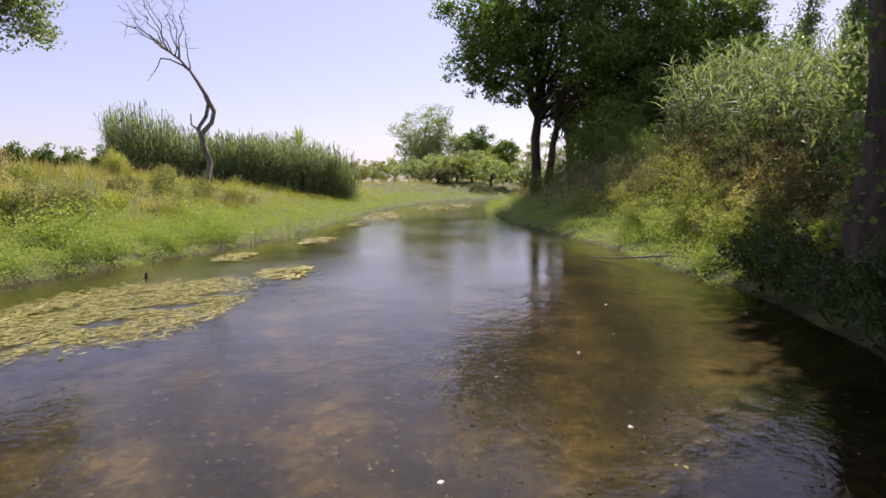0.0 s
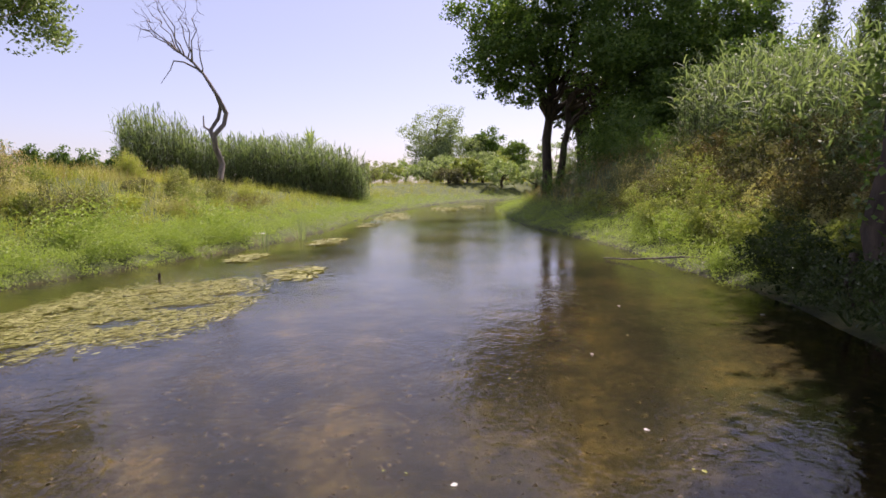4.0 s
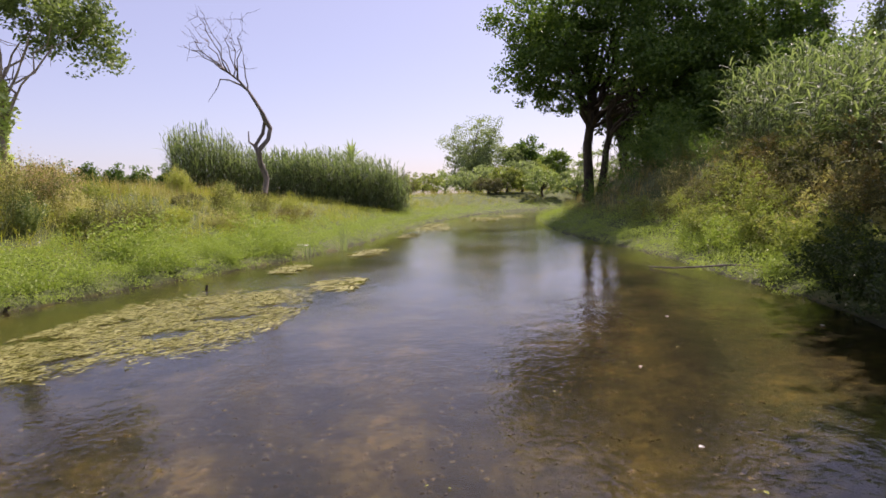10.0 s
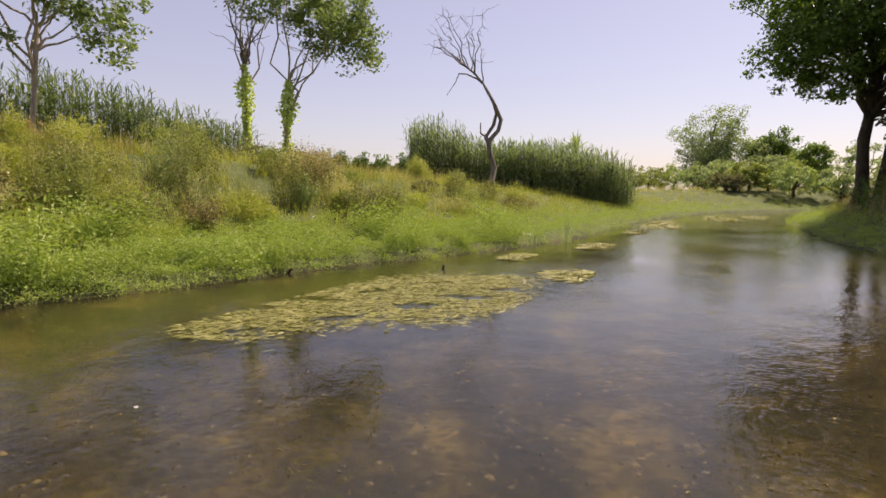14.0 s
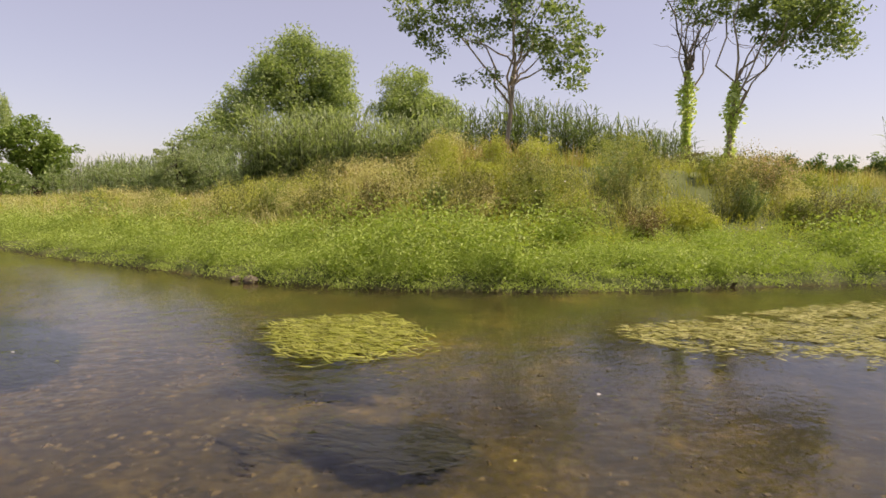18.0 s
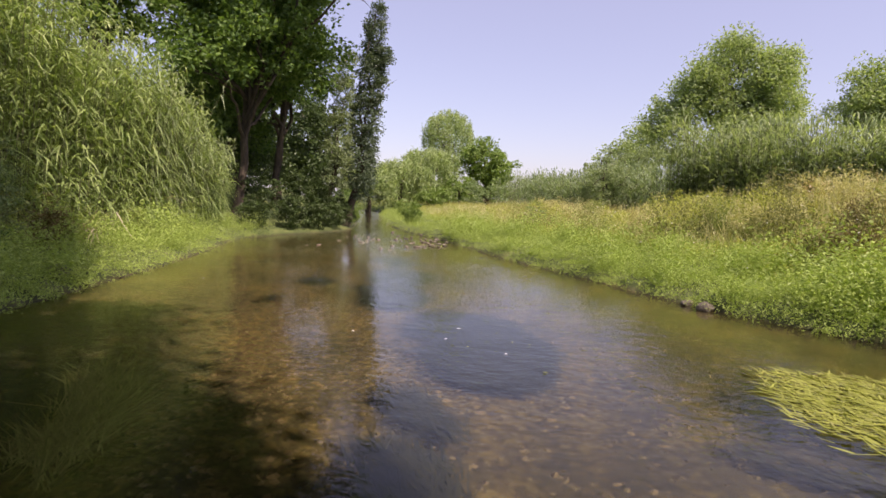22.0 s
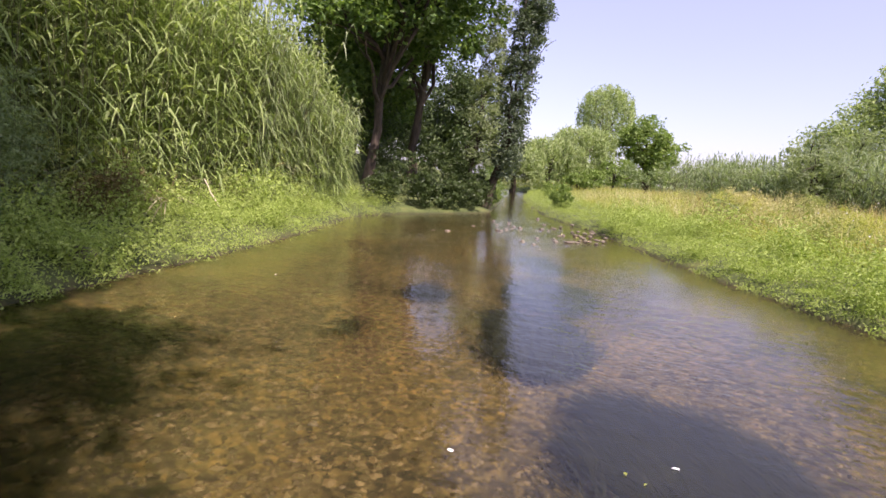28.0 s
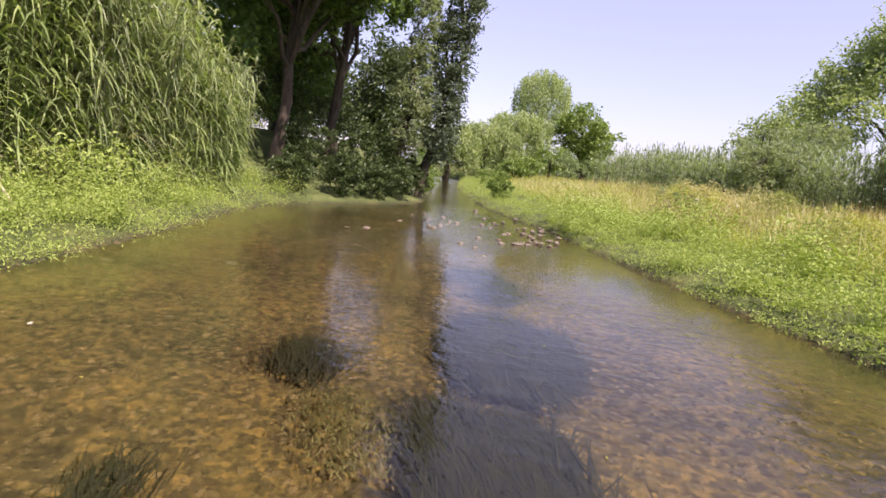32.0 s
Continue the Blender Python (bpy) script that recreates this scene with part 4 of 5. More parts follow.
# darkest bushes fill the shadowed gap behind the large tree, shade in their colour
# grey greens put distance haze into the leaf colour of the far bushes
for x, y, r, h, m in ((-8, 66, 2.6, 2.4, SCRUB), (-3, 64, 2.4, 2.2, TREE_GREY), (1.5, 62, 2.2, 2.6, SCRUB), (5, 60.5, 2.4, 3.2, TREE_BUSH), (8.5, 60, 2.4, 3.0, TREE_GREY), (13, 62, 3.0, 4.6, TREE_GREY), (-13, 70, 2.6, 2.2, SCRUB), (-6.0, 73, 2.6, 3.0, TREE_BUSH), (-1.5, 71, 2.4, 3.4, TREE_GREY), (-10.5, 64, 2.2, 1.8, BRUSH), (-0.5, 60.5, 1.8, 1.6, BRUSH), (3.2, 64, 2.2, 3.4, TREE_GREY), (11, 66, 2.6, 5.0, TREE_GREY), (-16, 74, 3.0, 2.4, STRAW), (-12, 76, 3.0, 2.6, BRUSH), (-20, 72, 3.0, 2.2, SCRUB), (0.5, 76, 2.8, 3.6, TREE_BUSH), (6.0, 74, 2.6, 3.6, SCRUB), (14, 40, 3.0, 5.5, TREE_DARK), (9.5, 36, 2.4, 4.6, TREE_DARK), (11.5, 33.5, 2.4, 5.0, TREE_DARK), (8.3, 33.0, 1.8, 3.8, TREE_DARK), (7.2, 32.6, 2.0, 5.4, SHADE_LEAF), (9.6, 31.6, 2.4, 6.2, SHADE_LEAF), (7.6, 35.5, 2.4, 8.0, SHADE_LEAF), (11.5, 37, 2.8, 9.0, SHADE_LEAF), (9.4, 34.0, 2.4, 8.0, SHADE_LEAF)):
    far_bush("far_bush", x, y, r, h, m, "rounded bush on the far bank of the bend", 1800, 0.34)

# upstream end
hedge = np.concatenate([patch(260, (-110, -40), (-118, 25), 6.0)[0], patch(260, (-118, 25), (-80, 75), 6.0)[0]])
hedge = np.repeat(hedge, 40, 0) + np.column_stack([rng.normal(0, 1.0, (520 * 40, 2)), rng.random(520 * 40) * np.repeat(rng.uniform(1.6, 4.6, 520), 40)])
stuff("far_woods", [(*leaves(hedge, 0.75, 0.45, 0.1, 0.7), 0)], TREE_BUSH, "low line of far green woods at the edge of the plain", "woods")
for x, y, h, r in ((-21.4, -15.0, 13.0, 3.2), (-24.4, -15.2, 12.5, 2.3), (-20.0, -20.5, 13.5, 4.0), (-26, -18.8, 12.5, 2.9)):
    z = float(height(np.array(x), np.array(y)))
    # first tree also gets two high lobes, out of view, to shade its trunks
    over = 0.55 if x == -21.4 else 0.3
    tree("shade_tree", (x, y, z), (x, y + 0.4, z + h * 0.34), 0.2,
         [(x, y + 0.3 * over * r, z + h * 0.74, r, r, h * 0.25), (x + 0.35 * r, y + over * r, z + h * 0.52, r * 0.85, r * 0.75, h * 0.16), (x - 0.5 * r, y + 0.9 * over * r, z + h * 0.5, r * 0.75, r * 0.75, h * 0.15),
          (x + 0.1 * r, y + 1.25 * over * r, z + h * 0.62, r * 0.7, r * 0.6, h * 0.15), (x + 0.7 * r, y + 0.2 * r, z + h * 0.45, r * 0.7, r * 0.8, h * 0.2), (x, y - 0.7 * r, z + h * 0.3, r, r * 0.7, h * 0.24), (x, y, z + h * 0.98, r * 1.1, r * 1.1, h * 0.14)] + ([(-19.8, -10.4, 12.2, 3.6, 3.4, 1.8), (-22.8, -11.0, 12.6, 3.0, 3.0, 1.8)] if x == -21.4 else []), 1250, 32, 0.4, 0.24, TREE_DARK, BARK,
         "tall dense dark green tree shading the river", 16, aspect=0.6, group="dark trees over the river")
# trees added to back the dark hollow, shade put into their leaf colour
for x, y, h, r in ((-47.5, -25.5, 9.5, 4.0), (-51.5, -30.0, 11, 4.4), (-43.0, -33.0, 10, 4.0), (-33.5, -23.5, 10, 3.2)):
    z = float(height(np.array(x), np.array(y)))
    tree("shade_tree", (x, y, z), (x, y, z + h * 0.3), 0.3, [(x, y, z + h * 0.58, r, r, h * 0.4), (x, y, z + h * 0.28, r * 0.95, r * 0.95, h * 0.27)], 340, 26, 0.5, 0.38, SHADE_LEAF, BARK,
         "dense shade-toned tree closing the river's upstream bend", 8, aspect=0.6, group="dark trees over the river")
tree("pale_tree", (-19.0, -24.5, 1.5), (-19, -24.5, 6), 0.25, [(-19, -24.5, 9.5, 3.0, 3.0, 3.6)], 300, 28, 0.45, 0.26, TREE_GREY, BARK, "pale green tree behind the cane wall", 10)
# leaf colour of these bushes paints the shade below the crowns
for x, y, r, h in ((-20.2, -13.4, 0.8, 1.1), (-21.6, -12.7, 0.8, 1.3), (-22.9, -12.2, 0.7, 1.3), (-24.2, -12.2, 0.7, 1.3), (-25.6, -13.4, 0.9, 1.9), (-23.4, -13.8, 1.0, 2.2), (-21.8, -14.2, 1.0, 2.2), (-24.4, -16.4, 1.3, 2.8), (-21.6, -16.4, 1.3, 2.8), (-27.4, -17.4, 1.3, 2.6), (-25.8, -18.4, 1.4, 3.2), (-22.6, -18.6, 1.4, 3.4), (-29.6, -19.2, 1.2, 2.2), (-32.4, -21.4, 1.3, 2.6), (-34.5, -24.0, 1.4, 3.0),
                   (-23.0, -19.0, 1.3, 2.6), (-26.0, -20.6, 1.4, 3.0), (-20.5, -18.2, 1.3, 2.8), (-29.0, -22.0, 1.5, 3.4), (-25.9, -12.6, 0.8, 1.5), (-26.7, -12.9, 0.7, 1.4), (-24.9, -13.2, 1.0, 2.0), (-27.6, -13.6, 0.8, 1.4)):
    shrub("undergrowth_bush", (x, y), r, h, 1500, 0.13, SHADE_LEAF, "shade-toned bush under the trees at the water")
for x, y, r, h, m in ((-28.6, -13.4, 0.7, 1.1, WILLOW), (-31.5, -14.9, 0.8, 1.3, TREE_MID), (-36, -17.0, 1.0, 1.8, TREE_MID), (-30.0, -10.4, 0.7, 0.9, WILLOW), (-35, -12.2, 0.8, 1.2, WILLOW), (-41, -14.6, 1.0, 1.6, WILLOW), (-41, -19.4, 1.2, 2.2, TREE_DARK), (-47, -22.5, 1.4, 2.6, TREE_DARK)):
    shrub("riverside_bush", (x, y), r, h, 900, 0.14, m, "leafy bush leaning over the narrow upstream channel")
tree("poplar_tree", (-26.2, -12.6, 0.2), (-26.5, -11.9, 3.0), 0.2, [(-26.45, -12.0, 3.0, 0.8, 0.8, 1.6), (-26.5, -11.8, 5.0, 0.75, 0.75, 1.5), (-26.6, -11.6, 6.9, 0.75, 0.75, 1.4), (-26.65, -11.45, 8.6, 0.6, 0.6, 1.2), (-26.7, -11.3, 9.8, 0.3, 0.3, 0.7), (-26.6, -11.2, 7.9, 0.4, 0.7, 0.5)], 620, 26, 0.2, 0.16, TREE_BLUE, BARK,
     "tall narrow dark poplar on the tip of the shaded bank", 7)
tree("pale_tree", (-25.4, -13.0, 0.2), (-25.5, -12.9, 2.4), 0.12, [(-25.6, -12.7, 4.2, 0.65, 0.6, 1.5), (-25.75, -12.5, 5.9, 0.55, 0.55, 1.2), (-25.5, -12.5, 2.6, 0.6, 0.6, 1.0), (-25.85, -12.4, 7.3, 0.4, 0.4, 0.8)], 300, 26, 0.2, 0.15, TREE_GREY, BARK, "pale grey-green young tree below the poplar", 9)


def willow(x, y, h, r, label, hang=0.62):
    z = float(height(np.array(x), np.array(y)))
    t = root("willow_tree", (x, y, z), label, "tree", "willows upstream")
    part("trunk", [tube(limb_path((x, y, z - 0.2), (x + 0.3, y, z + h * 0.6), 6, 0.0, 0.02), np.linspace(0.3, 0.16, 6), 8)], BARK, t, "", True)
    n = 240
    d = unit(rng.normal(size=(n, 3)) + (0, 0, 0.6))
    c = np.array((x, y, z + h * 0.76)) + d * (r, r, h * 0.22) * rng.uniform(0.8, 1, (n, 1))
    for i in range(10):
        part("limb", [tube(limb_path((x + 0.3, y, z + h * 0.5), c[i], 6, 0.1), np.linspace(0.12, 0.02, 6), 5)], BARK, t, "", True)
    k = 40
    drop = np.repeat(rng.uniform(0.1, hang, n) * h, k) * np.tile(np.linspace(0, 1, k), n)
    q = np.repeat(c, k, 0) + rng.normal(0, 0.16, (n * k, 3)) - drop[:, None] * (0, 0, 1)
    q[:, 2] = np.maximum(q[:, 2], z + 0.1)
    part("crown", [(*leaves(q, 0.45, 0.09, 0.9, 0.5), 0)], TREE_BUSH, t)


willow(-68.5, -18.9, 11.4, 3.1, "weeping willow with hanging light green twigs", 0.34)
willow(-59.4, -21.5, 5.2, 3.2, "low weeping willow at the water")
willow(-63, -19.5, 6.4, 3.4, "low weeping willow at the water")
willow(-55.5, -23.5, 4.8, 2.8, "low weeping willow at the water")
tree("round_tree", (-66.0, -13.5, 0.8), (-66, -13.5, 4), 0.3, [(-66, -14, 5.2, 3.0, 3.0, 3.8), (-65.6, -12.2, 4.6, 2.0, 2.0, 3.2)], 380, 26, 0.45, 0.4, WILLOW, BARK, "dense green tree beside the willows", 12)
for x, y, r, h, m in ((-61, -15.5, 2.2, 3.4, WILLOW), (-55, -16.5, 1.8, 2.0, WILLOW), (-72, -6, 3.2, 4.2, TREE_MID), (-78, 2, 3.4, 4.4, TREE_MID), (-70, -24, 3, 5, WILLOW), (-84, -10, 4, 5, TREE_MID), (-66, -28, 3, 5, TREE_MID), (-58, -12, 2.4, 2.4, TREE_MID), (-75, -12, 3, 4, TREE_MID), (-80, -20, 4, 6, TREE_MID)):
    far_bush("far_bush", x, y, r, h, m, "rounded green bush upstream", 1800, 0.3)

# bushes on the meadow bank
MEADOW = ((-13.5, 10.7, 0.9, 1.2, SCRUB), (-11.8, 12.5, 0.6, 0.9, SCRUB), (-9.2, 12.4, 0.5, 0.8, SCRUB), (-17.3, 1.6, 0.9, 1.0, YHERB), (-16.9, 6.4, 0.9, 1.1, SCRUB), (-16.3, 7.9, 0.8, 1.1, SCRUB),
          (-14.8, 8.9, 0.7, 0.9, YHERB), (-15.4, 12.2, 0.8, 1.2, SCRUB), (-22.5, 2.0, 0.9, 1.2, YHERB), (-16.4, 16.9, 0.6, 1.0, IVY), (-12.9, 6.2, 0.6, 0.7, YHERB), (-13.9, 4.3, 0.6, 0.7, SCRUB),
          (-15.9, 3.9, 0.7, 0.9, STRAW), (-19.5, 4.6, 0.9, 1.2, DRY), (-17.6, 9.0, 0.8, 1.1, DRY), (-18.5, 7.2, 0.9, 1.1, SCRUB), (-10.6, 14.6, 0.6, 0.8, SCRUB), (-12.4, 15.4, 0.7, 0.9, DRY),
          (-14.2, 14.2, 0.7, 0.9, BRUSH), (-20.5, -0.5, 0.8, 0.8, YHERB), (-24.5, -1.5, 0.9, 0.9, SCRUB), (-8.6, 15.2, 0.5, 0.6, YHERB), (-9.8, 18.0, 0.6, 0.5, BRUSH), (-19.8, 12.6, 0.9, 1.3, SCRUB))
KINDS = {SHADE_LEAF: "bush with shade-toned leaves", OLIVE: "dull olive bush", SCRUB: "scrubby olive bush", YHERB: "yellow-green weedy bush", RUST: "rust-brown withered bush", DRY: "straw-coloured dry bush", STRAW: "golden dry bush", BRUSH: "tangled brown-green bush", HERB: "bright green leafy bush", GRASS: "pale green grassy bush", IVY: "bright green leafy bush", TREE_MID: "broad-leaved green bush", TREE_DARK: "dark green bush"}
for x, y, r, h, m in MEADOW:
    shrub("bush", (x, y), r, h, 1300, 0.062, m, KINDS[m] + " in the meadow grass")
WEEDS = ((-16.0, 0.9, 0.92, 1.3, OLIVE), (-17.0, 0.0, 0.49, 0.89, STRAW), (-12.3, 4.1, 0.93, 1.36, STRAW), (-11.6, 5.1, 0.73, 1.15, OLIVE), (-11.0, 6.6, 0.8, 1.36, SCRUB), (-10.7, 9.0, 0.95, 1.77, OLIVE),
         (-11.7, 9.1, 0.57, 1.14, TREE_MID), (-10.1, 11.2, 0.66, 1.69, OLIVE), (-9.9, 11.5, 0.44, 0.89, TREE_MID), (-10.9, 13.0, 1.08, 1.08, PINK), (-8.8, 12.5, 0.56, 0.98, BRUSH), (-10.8, 7.2, 0.57, 0.69, YHERB),
         (-12.7, 2.8, 0.43, 0.56, OLIVE), (-14.6, 2.2, 0.63, 0.63, SCRUB), (-10.2, 9.7, 0.61, 0.61, YHERB), (-11.9, 5.7, 0.32, 0.57, RUST), (-13.4, 3.7, 0.46, 0.8, RUST), (-12.2, 4.6, 0.37, 0.75, TREE_MID),
         (-9.8, 12.8, 0.55, 0.79, STRAW), (-8.8, 13.8, 0.56, 0.72, OLIVE), (-24.4, -2.0, 0.94, 0.94, STRAW), (-22.9, -3.4, 1.0, 0.78, RUST), (-13.9, 2.6, 0.78, 0.9, OLIVE), (-12.3, 3.1, 0.64, 0.7, RUST),
         (-9.6, 8.2, 0.55, 0.73, RUST), (-10.1, 6.8, 0.65, 0.82, OLIVE), (-9.6, 9.7, 0.46, 0.53, YHERB), (-8.1, 16.7, 0.72, 0.54, STRAW), (-7.6, 21.4, 1.0, 0.67, RUST), (-20.5, 2.6, 0.8, 1.0, OLIVE),
         (-18.5, -1.1, 0.68, 0.8, SCRUB))
NAMES = {OLIVE: "tall dark olive weed bush", STRAW: "fluffy golden grass clump", SCRUB: "tall green weed bush with pale flowers", TREE_MID: "dense green weed bush", PINK: "pinkish seeding weed clump", BRUSH: "dark tangled weed bush", YHERB: "low yellow-green weed clump", RUST: "rust-brown seeding weed clump"}
for x, y, r, h, m in WEEDS:
    weed_bush(x, y, max(r, 0.35), max(h, 0.45), m, NAMES[m] + " on the meadow bank")
MOUNDS = along(LEFT_LINE, 46, 3.4, 7.6, 1, power=0.6, lo=-26.0, hi=24.0)
for k, (x, y, _) in enumerate(MOUNDS):
    m = (SCRUB, OLIVE, YHERB, STRAW, YHERB, OLIVE)[k % 6]
    weed_bush(float(x), float(y), rng.uniform(0.35, 0.8), rng.uniform(0.5, 1.1), m, NAMES[m] + " on the bank slope")
for k, (x, y, _) in enumerate(along(LEFT_LINE, 60, 3.6, 8.0, 1, keep=lambda x, y: (x < -13) & (y < 2), power=0.4, lo=-34.0)):
    m = (SCRUB, STRAW, YHERB, TREE_MID)[k % 4]
    shrub("bush", (float(x), float(y)), rng.uniform(0.5, 0.9), rng.uniform(0.5, 1.0), 700, 0.075, m, KINDS[m] + " on the flat upstream bank")
# bushes on the wooded bank
WOODED = ((5.7, 9.4, 0.8, 1.3, BRUSH), (6.1, 11.5, 0.9, 1.4, BRUSH), (6.7, 16.7, 1.1, 1.6, BRUSH), (6.6, 18.8, 1.1, 1.6, TREE_DARK), (6.3, 21.0, 1.2, 1.7, TREE_DARK), (4.9, 13.4, 0.8, 0.9, SCRUB), (4.9, 9.8, 0.6, 0.8, SCRUB),
          (5.0, 7.6, 0.6, 0.9, SCRUB), (5.4, 14.8, 0.8, 1.2, BRUSH), (5.2, 24.0, 1.2, 1.6, TREE_DARK), (5.9, 13.0, 0.8, 1.3, RUST), (5.0, 11.2, 0.7, 0.9, SCRUB), (4.6, 19.0, 0.8, 0.8, SCRUB), (6.3, 8.2, 0.7, 1.4, RUST),
          (4.7, 12.3, 0.7, 0.75, HERB), (5.0, 14.2, 0.8, 0.9, SCRUB), (5.6, 12.2, 0.8, 1.2, SCRUB), (6.0, 14.0, 0.9, 1.5, SCRUB), (6.4, 12.6, 0.8, 1.6, BRUSH),
          (6.6, 14.8, 0.9, 1.5, RUST), (6.9, 11.6, 0.8, 1.5, RUST), (6.0, 10.2, 0.7, 1.2, RUST), (5.6, 10.6, 0.6, 0.9, STRAW), (5.8, 8.9, 0.6, 0.9, STRAW), (7.0, 13.4, 0.9, 1.7, SCRUB), (6.2, 16.0, 0.9, 1.4, SCRUB), (5.3, 16.4, 0.8, 1.0, SCRUB), (7.2, 9.6, 0.8, 1.7, BRUSH),
          # dark bushes fill the shaded slope; the darkest leaf has shade painted in
          (4.6, 27.0, 1.0, 1.3, TREE_DARK), (6.2, 25.5, 1.3, 2.4, TREE_DARK), (7.2, 27.5, 1.5, 3.0, TREE_DARK), (6.2, 28.8, 1.3, 2.2, TREE_DARK), (8.2, 25.0, 1.5, 2.8, TREE_DARK), (7.0, 22.8, 1.2, 2.0, TREE_DARK), (7.6, 31.0, 1.8, 3.2, TREE_DARK), (9.6, 29.5, 2.0, 3.6, TREE_DARK), (6.6, 10.3, 0.8, 1.6, BRUSH), (4.4, 7.7, 0.65, 0.9, SHADE_LEAF), (4.3, 6.9, 0.6, 0.8, SHADE_LEAF), (4.15, 5.9, 0.7, 0.8, SHADE_LEAF), (4.0, 4.9, 0.7, 0.9, SHADE_LEAF), (3.6, 3.9, 0.6, 0.7, TREE_DARK), (5.3, 5.0, 0.8, 1.3, SHADE_LEAF), (4.9, 8.4, 0.6, 0.9, SHADE_LEAF), (5.3, 7.3, 0.6, 0.8, OLIVE),
          (-9.3, -10.7, 0.55, 0.8, RUST), (-7.7, -9.9, 0.6, 1.9, TREE_MID), (-6.2, -9.4, 0.6, 1.1, TREE_MID), (-8.6, -11.8, 0.8, 1.6, TREE_MID), (-12.6, -11.9, 0.6, 0.9, SCRUB), (-15.2, -12.7, 0.6, 0.9, SCRUB), (-18.3, -13.9, 0.6, 0.9, SCRUB),
          (-10.9, -11.4, 0.5, 0.9, SCRUB), (-5.0, -8.8, 0.6, 0.8, SCRUB), (-6.9, -11.3, 0.7, 1.5, TREE_DARK), (-8.0, -10.6, 0.7, 1.7, TREE_MID), (-7.2, -10.6, 0.7, 1.5, TREE_MID), (-8.9, -11.2, 0.7, 1.3, SCRUB), (-10.1, -11.3, 0.6, 1.0, RUST), (-7.0, -9.2, 0.5, 0.8, TREE_DARK), (-5.9, -8.8, 0.6, 1.0, TREE_DARK))
for x, y, r, h, m in WOODED:
    shrub("bush", (x, y), r, h, 1500, 0.064, m, KINDS[m] + " on the steep bank")



for x, y, r, h, m in ((5.4, 12.8, 0.6, 0.9, OLIVE), (6.2, 11.0, 0.6, 1.0, STRAW), (6.6, 13.6, 0.7, 1.1, BRUSH), (5.9, 15.2, 0.7, 1.1, OLIVE), (7.2, 12.4, 0.7, 1.2, BRUSH), (6.9, 16.0, 0.7, 1.1, OLIVE), (5.5, 9.9, 0.5, 0.8, OLIVE), (6.4, 9.2, 0.6, 1.0, BRUSH), (7.3, 10.6, 0.7, 1.2, RUST), (5.2, 17.5, 0.6, 0.8, OLIVE), (5.2, 10.9, 0.5, 0.7, OLIVE), (5.8, 18.8, 0.8, 1.1, BRUSH)):
    weed_bush(x, y, r, h, m, NAMES[m] + " on the steep bank")


# clumps of waterside herbs that stand out of the carpet
def herb_clump(r, tall, leaf, mat, label):
    t = root("herb_clump", (0, 0, 0), label, "herbs", "waterside herb clumps")
    for _ in range(4):
        e = np.array((rng.normal(0, r * 0.6), rng.normal(0, r * 0.6), tall * rng.uniform(0.6, 1.0)))
        lp = limb_path((rng.normal(0, r * 0.25), rng.normal(0, r * 0.25), -0.08), e, 5, 0.0)
        part("stem", [tube(lp, np.linspace(0.006, 0.002, 5), 4)], mat, t)
        k = 170
        s = rng.random(k) ** 0.8
        q = lp[0] + (lp[-1] - lp[0]) * s[:, None] + rng.normal(0, 1, (k, 3)) * (0.05 + 0.28 * r * s)[:, None] * (1, 1, 0.5)
        part("leaves", [(*leaves(q, leaf * 0.8, leaf * 0.34, -0.25, 0.5, 1.3), 0)], mat, t)
    return t


CLUMPS = [herb_clump(r, h, s, m, l) for r, h, s, m, l in (
    (0.32, 0.5, 0.06, HERB, "leafy bright green herb clump at the water"), (0.4, 0.62, 0.065, HERB, "tall leafy green herb clump at the water"),
    (0.28, 0.38, 0.055, HERB, "low leafy green herb clump at the water"), (0.45, 0.45, 0.06, HERB, "spreading green herb clump at the water"))]
spots = np.concatenate([along(LEFT_LINE, 190, 0.1, 2.6, 1, lo=-24.0, hi=18.0), along(RIGHT_LINE, 150, 0.15, 1.7, -1, keep=lambda x, y: (x > -19.5) & ((y < 1.5) | (y > 8.2)), lo=-20.5, hi=16.0)])
for k, (x, y, z) in enumerate(spots):
    m = Matrix.Translation((x, y, z)) @ Matrix.Rotation(rng.uniform(0, 6.28), 4, "Z") @ Matrix.Scale(rng.uniform(0.75, 1.35), 4)
    if k < 4:
        CLUMPS[k].matrix_world = m
    else:
        copy_thing(CLUMPS[k % 4], m)


# ---- in and on the water ----
def inside(poly, p):
    ok = np.zeros(len(p), bool)
    for (x0, y0), (x1, y1) in zip(poly, poly[1:] + poly[:1]):
        cross = (y0 > p[:, 1]) != (y1 > p[:, 1])
        ok ^= cross & (p[:, 0] < (x1 - x0) * (p[:, 1] - y0) / (y1 - y0 + 1e-12) + x0)
    return ok


STRANDS = []


